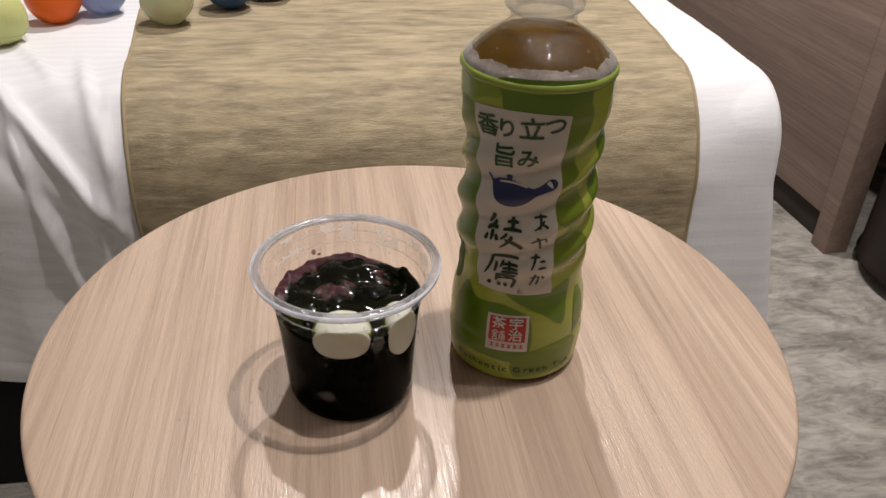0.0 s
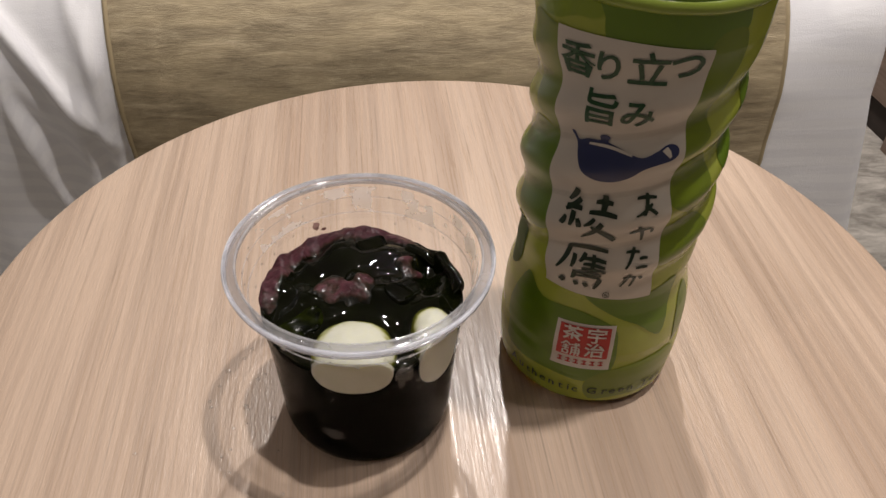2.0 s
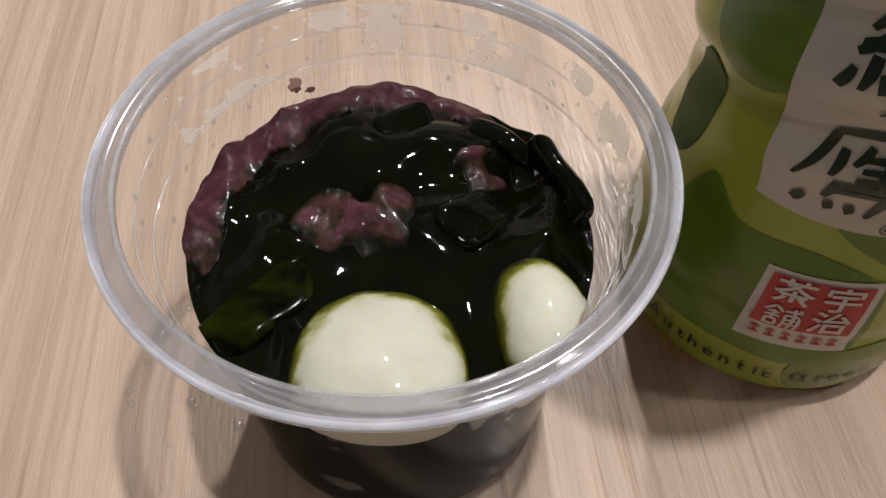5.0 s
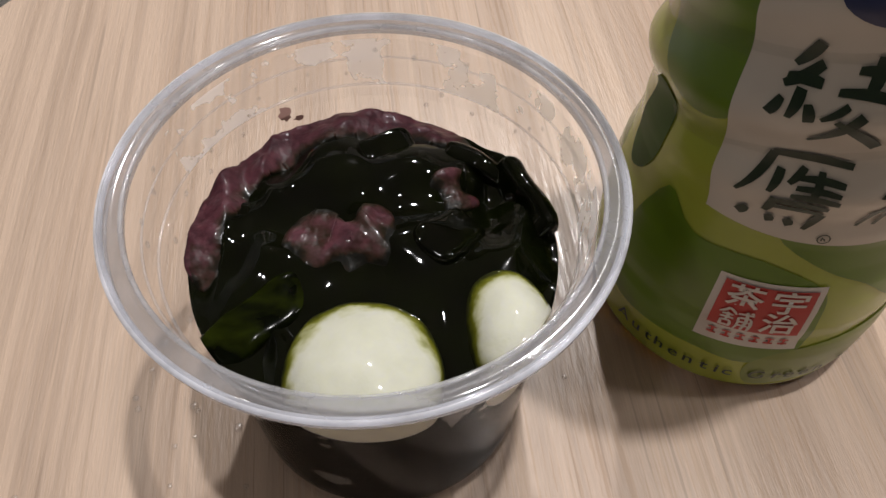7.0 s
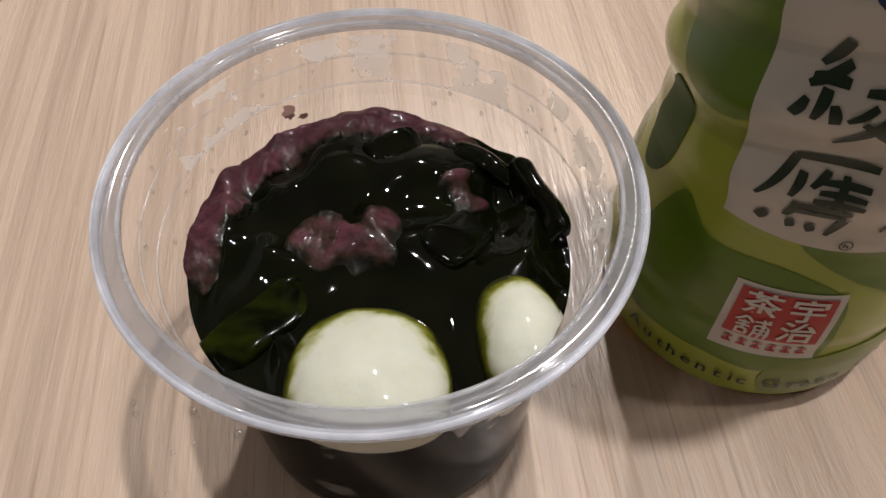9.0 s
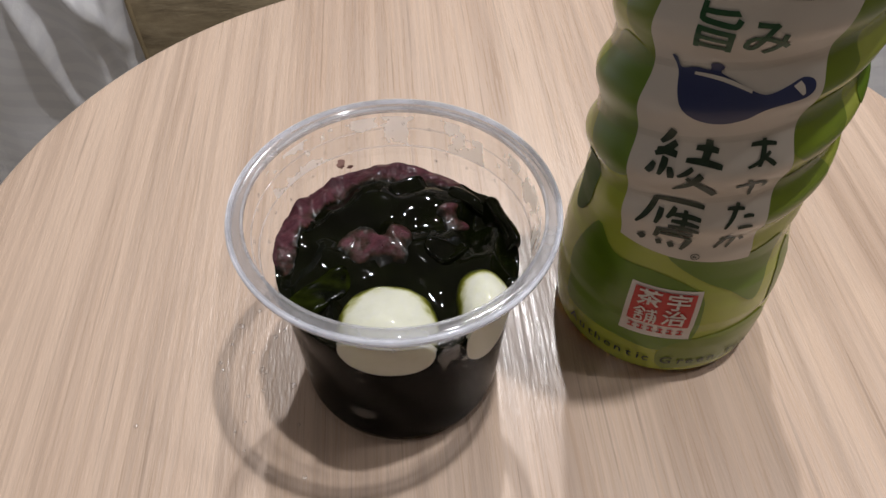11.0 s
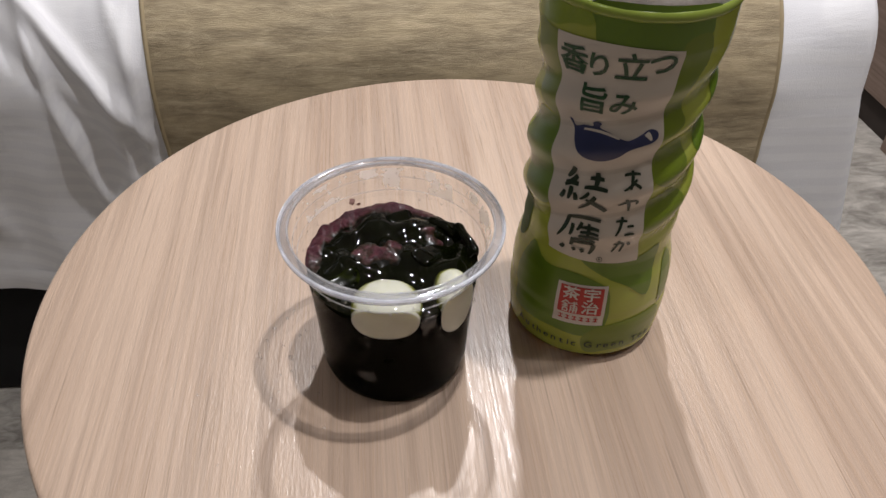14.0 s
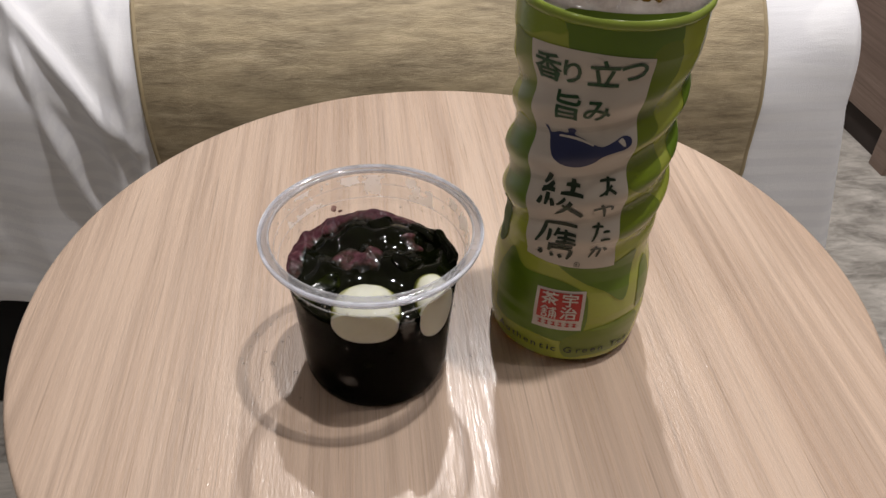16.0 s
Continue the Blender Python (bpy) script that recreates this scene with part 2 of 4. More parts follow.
DRIED = plain("dried_paste", (0.36, 0.20, 0.17), 0.6)
FOG = clear_plastic("fogged_plastic", (0.87, 0.86, 0.85), 0.15, 0.24, 1.5, 110.0)
WATER = clear_plastic("water_drop", (0.97, 0.97, 0.97), 0.22, 0.03, 2.1)


def tea():
    m = Nodes("green_tea")
    m.set(Base_Color=(0.42, 0.215, 0.008), Roughness=0.03, IOR=1.34, Transmission_Weight=0.75)
    return m.mat


def syrup(name, gloss, depth=1.0):
    m = Nodes(name)
    v = m.noise(m.coords(), 130.0, 3)
    m.set(Base_Color=m.ramp(v, (0.35, (0.0012 * depth, 0.0014 * depth, 0.0005 * depth)), (0.75, (0.0034 * depth, 0.0046 * depth, 0.0009 * depth))), Roughness=0.04, IOR=1.4, Specular_IOR_Level=gloss)
    return m.mat


def paste():
    m = Nodes("red_bean_paste")
    v = m.noise(m.coords(), 420.0, 4, 0.6)
    clean = m.ramp(v, (0.3, (0.040, 0.0105, 0.016)), (0.7, (0.108, 0.036, 0.047)))
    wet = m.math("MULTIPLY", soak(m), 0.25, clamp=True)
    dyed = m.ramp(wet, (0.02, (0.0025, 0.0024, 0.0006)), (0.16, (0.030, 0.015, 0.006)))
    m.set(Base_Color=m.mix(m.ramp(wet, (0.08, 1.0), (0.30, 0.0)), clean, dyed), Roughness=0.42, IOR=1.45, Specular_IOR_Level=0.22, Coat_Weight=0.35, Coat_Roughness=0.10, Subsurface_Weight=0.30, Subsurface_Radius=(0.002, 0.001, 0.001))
    m.bump(m.math("ADD", m.math("MULTIPLY", m.noise(m.coords(), 300.0, 2, 0.5), 1.4), m.math("MULTIPLY", m.noise(m.coords(), 700.0, 1, 0.5), 0.5)), 0.26, 0.0012)
    return m.mat


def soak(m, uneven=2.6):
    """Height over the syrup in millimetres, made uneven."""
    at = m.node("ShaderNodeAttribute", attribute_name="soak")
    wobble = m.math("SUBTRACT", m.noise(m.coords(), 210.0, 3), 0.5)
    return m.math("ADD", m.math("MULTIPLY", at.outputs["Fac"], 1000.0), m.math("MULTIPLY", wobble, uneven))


def dumpling_skin():
    m = Nodes("rice_dumpling_skin")
    v = m.noise(m.coords(), 120.0, 4)
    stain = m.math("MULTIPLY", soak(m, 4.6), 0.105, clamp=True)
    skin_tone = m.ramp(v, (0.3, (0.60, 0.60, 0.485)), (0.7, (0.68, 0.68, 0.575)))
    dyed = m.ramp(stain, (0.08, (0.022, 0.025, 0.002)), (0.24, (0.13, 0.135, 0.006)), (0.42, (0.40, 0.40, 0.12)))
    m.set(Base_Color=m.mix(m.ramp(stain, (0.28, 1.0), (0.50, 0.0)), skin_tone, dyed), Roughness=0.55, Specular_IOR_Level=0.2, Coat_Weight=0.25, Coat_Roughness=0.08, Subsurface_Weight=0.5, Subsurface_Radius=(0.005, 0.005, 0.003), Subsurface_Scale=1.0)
    m.bump(m.noise(m.coords(), 260.0, 3), 0.30, 0.0008)
    return m.mat


def jelly_flesh():
    m = Nodes("dark_green_jelly")
    v = m.noise(m.coords((1, 1.6, 1), (0, 0, 38)), 95.0, 3, 0.55, 0.6)
    m.set(Base_Color=m.ramp(v, (0.40, (0.0016, 0.0022, 0.0005)), (0.68, (0.018, 0.024, 0.002))), Roughness=0.14, IOR=1.4, Specular_IOR_Level=0.08)
    m.bump(m.noise(m.coords(), 120.0, 2), 0.2, 0.001)
    return m.mat


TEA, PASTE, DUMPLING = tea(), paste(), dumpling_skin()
SYRUP, WET_SYRUP = syrup("dark_green_syrup", 0.36), syrup("syrup_on_wall", 0.02, 0.5)
GREEN_JELLY = jelly_flesh()
BLACK_JELLY = SYRUP

# ---- room ----
def slab(name, x0, x1, y0, y1, z0, z1, material, label, category):
    return tagged(finish(box(x0, x1, y0, y1, z0, z1), name, material, smooth=False), label, category, kind="structure")


slab("floor", -2.4, 1.65, -1.9, 2.4, -0.05, 0.0, CARPET, "grey-brown marbled hotel room carpet", "floor")
slab("ceiling", -2.4, 1.65, -1.9, 2.4, 2.4, 2.45, CEILING_PAINT, "plain white ceiling over the room", "ceiling")
slab("wall_east", 1.55, 1.65, -1.9, 2.4, 0.0, 2.4, WALL_PAINT, "plain pale beige papered wall", "wall")
slab("wall_west", -2.5, -2.4, -1.9, 2.4, 0.0, 2.4, WALL_PAINT, "plain pale beige papered wall", "wall")
slab("wall_north", -2.4, 1.55, 2.3, 2.4, 0.0, 2.4, WALL_PAINT, "plain pale beige papered wall", "wall")
slab("wall_south", -2.4, 1.55, -1.9, -1.8, 0.0, 2.4, WALL_PAINT, "plain pale beige papered wall", "wall")

# ---- bed ----
BED_FACE, BED_END, BED_TOP, BED_HEM, BED_BACK, BED_HEAD = 0.399, 0.458, 0.5334, 0.198, 1.734, -1.75
ARC = 0.11


def bed_profile(s):
    """Place (y, z) and normal at s metres along the cover, from the far side over the near edge and down."""
    flat = BED_BACK - BED_FACE - ARC
    if s < flat:
        return BED_BACK - s, BED_TOP, 0.0, 1.0
    a = (s - flat) / ARC
    if a < math.pi / 2:
        return BED_FACE + ARC - ARC * math.sin(a), BED_TOP - ARC + ARC * math.cos(a), -math.sin(a), math.cos(a)
    return BED_FACE, BED_TOP - ARC - (s - flat - ARC * math.pi / 2), -1.0, 0.0


BED_FLAT = BED_BACK - BED_FACE - ARC
BED_BEND = BED_FLAT + ARC * math.pi / 2
BED_LENGTH = BED_BEND + BED_TOP - ARC - BED_HEM


def ridge(x, s, x0, s0, x1, s1, wide, high):
    """A tapering fold of the cloth along a line from (x0, s0) to (x1, s1)."""
    dx, ds = x1 - x0, s1 - s0
    n = dx * dx + ds * ds
    t = ((x - x0) * dx + (s - s0) * ds) / n
    if t < -0.3 or t > 1.15:
        return 0.0
    across = abs((x - x0) * ds - (s - s0) * dx) / math.sqrt(n)
    along = min(1.0, (t + 0.3) / 0.5) * min(1.0, (1.15 - t) / 0.15)
    return high * along * math.exp(-((across / wide) ** 2))


def cover_lift(x, s):
    q = Vector((x, s, 0.0))
    lift = 0.004 * noise.noise(q * 5.0) + 0.0016 * noise.noise(q * 17.0 + Vector((3, 1, 0)))
    b = BED_FLAT
    if x < -0.2:
        lift += ridge(x, s, -0.47, b - 0.10, -0.275, b + 0.165, 0.007, 0.013)
        lift -= ridge(x, s, -0.49, b - 0.06, -0.300, b + 0.20, 0.010, 0.005)
        lift += ridge(x, s, -0.285, b + 0.16, -0.268, b + 0.34, 0.010, 0.008)
        lift += ridge(x, s, -0.30, b - 0.02, -0.262, b + 0.12, 0.007, 0.006)
        lift += ridge(x, s, -0.52, b + 0.02, -0.44, b + 0.30, 0.014, 0.005)
        lift += ridge(x, s, -0.42, b - 0.16, -0.33, b + 0.00, 0.006, 0.004)
        lift += ridge(x, s, -0.56, b - 0.10, -0.44, b + 0.05, 0.010, 0.006)
        lift += ridge(x, s, -0.80, b + 0.02, -0.66, b + 0.30, 0.03, 0.012)
        lift += ridge(x, s, -0.36, b + 0.06, -0.315, b + 0.26, 0.006, 0.009)
        lift += ridge(x, s, -0.262, b + 0.09, -0.252, b + 0.30, 0.005, 0.007)
        lift += 0.0022 * (1 - 2.5 * abs(noise.noise(Vector((x * 16, s * 6 + x * 5, 2.0))))) * max(0.0, min(1.0, (s - b + 0.1) / 0.15))
        lift -= 0.022 * max(0.0, min(1.0, (-0.25 - x) / 0.20)) * max(0.0, min(1.0, (s - b + 0.04) / 0.12))
    hang = max(0.0, s - BED_BEND)
    lift += hang * (0.016 * math.sin(x * 16.0 + 0.6) + 0.014 * math.sin(x * 37.0 + 2.0)) * (1.0 if x < 0 else 0.12)
    return lift


def corner_bulge(x, s):
    """The cover's tighter corner at the bed's end."""
    a = (s - BED_FLAT) / ARC
    if x < 0.375 or a < 0 or a > math.pi / 2:
        return 0.0
    w = min(1.0, (x - 0.375) / (BED_END - 0.375))
    return 0.010 * w * w * (3 - 2 * w) * math.sin(2 * a) ** 1.5


def cover_point(x, s, out=0.0):
    y, z, ny, nz = bed_profile(s)
    shrink = 0.0
    if x > BED_END - 0.012:
        t = min(1.0, (x - BED_END + 0.012) / 0.012)
        shrink = 0.010 * (1 - math.sqrt(max(0.0, 1 - t * t)))
    d = cover_lift(x, s) + out - shrink + corner_bulge(x, s)
    if x > 0.34:
        x += 0.17 * max(0.0, s - BED_BEND) * ((x - 0.34) / (BED_END - 0.34)) ** 2
    flare = 0.10 * max(0.0, s - BED_BEND + 0.03) * max(0.0, min(1.0, (x - 0.22) / 0.16))
    return Vector((x, y + ny * d - flare, z + nz * d))


def bed_cover():
    xs = list(np.linspace(BED_HEAD, -0.62, 40)) + list(np.linspace(-0.61, -0.22, 90)) + list(np.linspace(-0.21, BED_END - 0.014, 70)) + [BED_END - 0.012 * (1 - math.sin(k * math.pi / 16)) for k in range(1, 9)]
    ss = list(np.linspace(0, BED_FLAT - 0.3, 20)) + list(np.linspace(BED_FLAT - 0.29, BED_LENGTH, 110))
    bm = bmesh.new()
    rows = [[bm.verts.new(cover_point(x, s)) for s in ss] for x in xs]
    for inset in (0.03, 0.12, 0.25):
        row = []
        for s in ss:
            y, z, ny, nz = bed_profile(s)
            z2 = z - nz * inset + nz * (corner_bulge(BED_END, s) - 0.010)
            row.append(bm.verts.new((BED_END - 0.0005 + 0.17 * max(0.0, s - BED_BEND) * (1 - inset * 2), y - ny * inset + ny * (corner_bulge(BED_END, s) - 0.010) - 0.10 * max(0.0, s - BED_BEND + 0.03) * (1 - inset * 2), max(z2, BED_HEM))))
        rows.append(row)
    for a, b in zip(rows, rows[1:]):
        for j in range(len(ss) - 1):
            bm.faces.new((a[j], b[j], b[j + 1], a[j + 1]))
    return bm


bed = thing("bed", pose(0, 0, 0), "hotel bed, its base blackened as shade under the white cover", "bed")
part("mattress", box(BED_HEAD, BED_END - 0.04, BED_FACE + 0.045, BED_BACK, 0.254, BED_TOP - 0.03, 0.04, 4), LINEN, bed, "white mattress")
# base fills the space below the mattress; its black is painted shade
part("base", box(BED_HEAD, BED_END - 0.06, BED_FACE + 0.045, BED_BACK, 0.0, 0.252, 0.006), UNDERBED_SHADE, bed, "bed base coloured black for the shade under the bed")
sheet = thing("bed_cover", pose(0, 0, 0), "white cotton bed cover hanging in soft folds over the bed", "bed cover")
part("cloth", bed_cover(), LINEN, sheet)
part("hem", grid(lambda u, v: cover_point(BED_HEAD + u * (BED_END - 0.02 - BED_HEAD), BED_LENGTH - 0.03 * v, 0.0018 - 0.0008 * abs(2 * v - 1)), 160, 4), LINEN, sheet, "doubled stitched hem")


def runner_edges(s):
    y = bed_profile(s)[0]
    down = max(0.0, s - BED_BEND)
    return -0.243 - 0.10 * (y - BED_FACE) + 0.02 * down, 0.360 + 0.08 * (y - BED_FACE) - 0.02 * down


def runner_point(u, v, out=0.004):
    s = 0.25 + v * (BED_LENGTH - 0.06 - 0.25)
    a, b = runner_edges(s)
    x = a + (b - a) * u
    crease = 0.0012 * noise.noise(Vector((x * 9, s * 45, 5))) + 0.0008 * noise.noise(Vector((x * 20, s * 110, 9)))
    edge = 0.002 * math.exp(-min(u, 1 - u) / 0.01)
    return cover_point(x, s, out + crease - edge)


runner = thing("bed_runner", pose(0, 0, 0), "olive-brown woven jacquard runner laid across the white bed", "bed runner")
part("cloth", grid(lambda u, v: runner_point(u, v), 90, 170), RUNNER, runner)
for u0, u1 in ((0.0, 0.0075), (0.9925, 1.0)):
    part("hem", grid(lambda u, v: runner_point(u0 + (u1 - u0) * u, v, 0.0062 - 0.0022 * abs(2 * u - 1)), 4, 150), HEM, runner, "stitched olive hem")

# ---- toy balls on the bed ----
def ball_material(name, colour, see_through):
    m = Nodes(name)
    m.set(Base_Color=m.mix(m.noise(m.coords(), 40.0), tuple(c * 0.85 for c in colour), colour), Roughness=0.28, Subsurface_Weight=0.2, Transmission_Weight=see_through, IOR=1.3)
    m.bump(m.noise(m.coords(), 50.0, 2), 0.15, 0.001)
    return m.mat


def ball(x, y, r, material, label, turn):
    rest = thing("toy_ball", pose(x, y, cover_point(x, BED_BACK - y).z + (0.004 if x > -0.26 else 0.0) + r * 0.985, *turn), label, "ball", "balls on the bed")
    shape = lambda rr, z, a: rr * (1 + 0.012 * math.cos(5 * a) * (abs(z) < r * 0.8))
    prof = [(r * math.sin(math.pi * k / 28), -r * math.cos(math.pi * k / 28)) for k in range(29)]
    prof[0], prof[-1] = (0, -r), (0, r)
    part("shell", lathe(prof, 40, shape=shape), material, rest)
    part("seam", lathe([(r + 0.0002, -0.0008), (r + 0.0009, 0), (r + 0.0002, 0.0008), (r - 0.0008, 0)], 48, close=True), material, rest)
    return rest


ball(-0.405, 0.616, 0.031, ball_material("lime_plastic", (0.66, 0.70, 0.30), 0.1), "pale lime plastic ball on the white cover", (20, 30, 0))
ball(-0.366, 0.696, 0.033, ball_material("orange_plastic", (0.86, 0.15, 0.012), 0.2), "bright orange plastic ball on the white cover", (70, 10, 0))
ball(-0.316, 0.722, 0.031, ball_material("lilac_plastic", (0.36, 0.43, 0.68), 0.3), "greyish lilac plastic ball beside the orange one", (10, 60, 0))
ball(-0.228, 0.668, 0.031, ball_material("pale_green_plastic", (0.66, 0.67, 0.42), 0.3), "pale translucent green plastic ball on the runner", (40, 0, 0))
ball(-0.161, 0.733, 0.032, ball_material("navy_plastic", (0.045, 0.11, 0.25), 0.1), "dark blue plastic ball on the runner", (0, 40, 0))
ball(-0.111, 0.783, 0.031, ball_material("crimson_plastic", (0.16, 0.012, 0.02), 0.1), "dark crimson plastic ball on the runner", (30, 30, 0))

# ---- desk unit and stool ----
desk = thing("desk_cabinet", pose(0.915, 0.864, 0, 0, 0, 3.1), "dark walnut desk cabinet standing on a black plinth", "cabinet")
part("front_panel", box(0.012, 0.032, 0.047, 1.35, 0.062, 0.72, 0.002), DARK_WOOD, desk)
part("end_panel", box(0.0, 0.052, 0.0, 0.045, 0.0, 0.72, 0.002), DARK_WOOD, desk)
part("plinth", box(0.022, 0.042, 0.047, 1.35, 0.0, 0.060, 0.001), PLINTH, desk, "black recessed plinth")
part("back_panel", box(0.50, 0.52, 0.0, 1.35, 0.0, 0.72, 0.002), DARK_WOOD, desk)
part("worktop", box(-0.01, 0.54, -0.9, 1.37, 0.722, 0.75, 0.003), DARK_WOOD, desk)
part("far_end_panel", box(0.054, 0.498, -0.88, -0.84, 0.0, 0.72, 0.002), DARK_WOOD, desk)

stool = thing("stool", pose(1.113, 0.744, 0), "dark brown leather stool tucked under the desk", "stool")
part("body", lathe(smooth_profile([(0, 0.03), (0.165, 0.03), (0.175, 0.05), (0.172, 0.2), (0.162, 0.34), (0.145, 0.40), (0.09, 0.425), (0, 0.43)], 4), 48), LEATHER, stool)
for k in range(4):
    ang = math.pi / 4 + k * math.pi / 2
    part("foot", lathe([(0, 0), (0.015, 0), (0.018, 0.032), (0, 0.032)], 16, centre=(0.12 * math.cos(ang), 0.12 * math.sin(ang))), BLACK_METAL, stool)

# ---- side table ----
TOP_Z, TOP_R = 0.57, 0.1979
table = thing("side_table", pose(0, 0, 0), "small round side table with a pale ash laminate top", "table")
edge = [(0, TOP_Z - 0.022), (TOP_R - 0.004, TOP_Z - 0.022)]
edge += [(TOP_R - 0.004 + 0.004 * math.sin(a), TOP_Z - 0.018 - 0.004 * math.cos(a)) for a in (0.5, 1.0, 1.5)]
edge += [(TOP_R - 0.0025 + 0.0025 * math.cos(a), TOP_Z - 0.0025 + 0.0025 * math.sin(a)) for a in (0, 0.4, 0.8, 1.2, 1.57)]
edge += [(TOP_R * 0.97, TOP_Z), (TOP_R * 0.5, TOP_Z), (0, TOP_Z)]
part("tabletop", lathe(edge, 192), TABLE_WOOD, table)
part("column", lathe([(0, 0.012), (0.024, 0.012), (0.02, 0.03), (0.02, 0.53), (0.07, 0.54), (0.07, 0.547), (0, 0.547)], 40, centre=(0, 0)), BLACK_METAL, table, "black steel column")
part("foot_plate", lathe([(0, 0), (0.148, 0), (0.15, 0.004), (0.14, 0.011), (0, 0.012)], 64), BLACK_METAL, table, "round black foot plate")

# ---- dessert cup ----
CUP = (-0.0374, -0.0396)
WALL = [(0.0005, 0.0303), (0.004, 0.0310), (0.02, 0.0319), (0.04, 0.0334), (0.05, 0.0344), (0.0575, 0.0352), (0.0592, 0.0366), (0.067, 0.0381), (0.0715, 0.0388)]


def cup_r(z):
    return interp(WALL, z)


def inner(v):
    """Keeps a point inside the cup."""
    r = math.hypot(v.x, v.y)
    m = cup_r(max(v.z, 0.0)) - 0.00075
    if r > m:
        return Vector((v.x * m / r, v.y * m / r, v.z))
    return v


cup = thing("dessert_cup", pose(*CUP, TOP_Z), "clear plastic dessert cup with a rolled rim, nearly full", "cup")
outer = [(0.0, 0.0012), (0.0255, 0.0012), (0.0284, 0.0002), (0.0302, 0.0003), (0.0307, 0.0009), (0.0309, 0.0030)] + [(cup_r(z), z) for z in np.linspace(0.006, 0.0575, 16)] + [(0.0361, 0.0584), (0.0368, 0.0598), (0.0381, 0.067), (0.0388, 0.0708)]
within = [(r - 0.0005, z + 0.0004) for r, z in reversed(outer) if r > 0.001] + [(0.0, 0.0018)]
part("wall", lathe(outer + within, 128), CUP_WALL, cup)
lip = [(0.0386, 0.0700), (0.0392, 0.0697), (0.0406, 0.0692), (0.0417, 0.0689), (0.0424, 0.0691), (0.0428, 0.0699), (0.0428, 0.0711), (0.0423, 0.0720), (0.0412, 0.0722), (0.0398, 0.0720), (0.0389, 0.0714), (0.0385, 0.0707)]
part("rim", lathe(lip, 160, close=True), CUP_RIM, cup, "thick glossy rolled rim")
# thin hazed rings carry the rim's painted edge highlights
for rr, zz, w, plastic in ((0.0423, 0.0712, 0.0007, RIM_GLINT), (0.0389, 0.0713, 0.0004, INNER_GLINT), (0.0420, 0.0692, 0.0004, INNER_GLINT)):
    part("rim_edge", lathe([(rr + w * math.cos(a), zz + w * math.sin(a)) for a in np.linspace(0, 2 * math.pi, 9)[:-1]], 160, close=True), plastic, cup, "edge of the rim, its pale highlight put in as milky haze")
part("step_ring", lathe([(0.0352, 0.0572), (0.0360, 0.0576), (0.0364, 0.0584), (0.0359, 0.0589), (0.0351, 0.0584)], 128, close=True), CUP_WALL, cup)


def syrup_height(x, y):
    q = Vector((x, y, 0.0))
    h = 0.0500 + 0.0034 * math.exp(-((x - 0.002) ** 2 + (y - 0.010) ** 2) / 0.020 ** 2)
    fold = 1 - 2.4 * math.sqrt(noise.noise(q * 48.0 + Vector((4.7, 0.2, 0))) ** 2 + 0.006)
    back = max(0.0, min(1.0, (y + 0.014) / 0.018))
    h += 0.0021 * back * max(fold, -0.4) + 0.0011 * noise.noise(q * 62.0 + Vector((1.7, 0.2, 0)))
    side = min(1.0, max(0.0, (-x - 0.008) / 0.01))
    h += 0.0009 * max(back, side) * noise.noise(q * 125.0 + Vector((9.1, 3.3, 0)))
    h += 0.0015 * max(side, min(1.0, max(0.0, (x - 0.012) / 0.01)) * back) * (0.5 - 2.0 * math.sqrt(noise.noise(Vector((x * 110, y * 70, 6.0))) ** 2 + 0.003))
    for cx, cy, w, up in ((-0.024, 0.008, 0.007, 0.0022), (-0.018, -0.010, 0.009, 0.0010), (0.010, 0.022, 0.008, 0.0032), (0.027, 0.006, 0.007, 0.0032), (-0.006, 0.020, 0.007, 0.0034), (0.0125, 0.002, 0.0070, 0.0021), (-0.013, 0.010, 0.008, 0.0012), (-0.004, 0.0015, 0.0070, 0.0021), (0.023, -0.008, 0.007, 0.0012), (-0.027, -0.006, 0.006, 0.0018)):
        h += up * math.exp(-((x - cx) ** 2 + (y - cy) ** 2) / w ** 2)
    for cx, cy, rx, ry in ((-0.0036, -0.0236, 0.0132, 0.0150), (0.0228, -0.0192, 0.0086, 0.0150)):
        away = max(0.0, math.hypot((x - cx) / rx, (y - cy) / ry) - 1.0)
        h += 0.0010 * math.exp(-(away / 0.26) ** 2)
    return h + 0.0008 * math.exp((min(math.hypot(x, y), 0.0340) - 0.0338) / 0.0012)


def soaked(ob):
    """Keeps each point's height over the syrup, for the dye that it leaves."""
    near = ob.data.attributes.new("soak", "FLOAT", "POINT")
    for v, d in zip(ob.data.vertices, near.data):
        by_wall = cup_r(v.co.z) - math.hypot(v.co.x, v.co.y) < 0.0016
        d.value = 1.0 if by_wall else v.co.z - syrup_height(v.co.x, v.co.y)


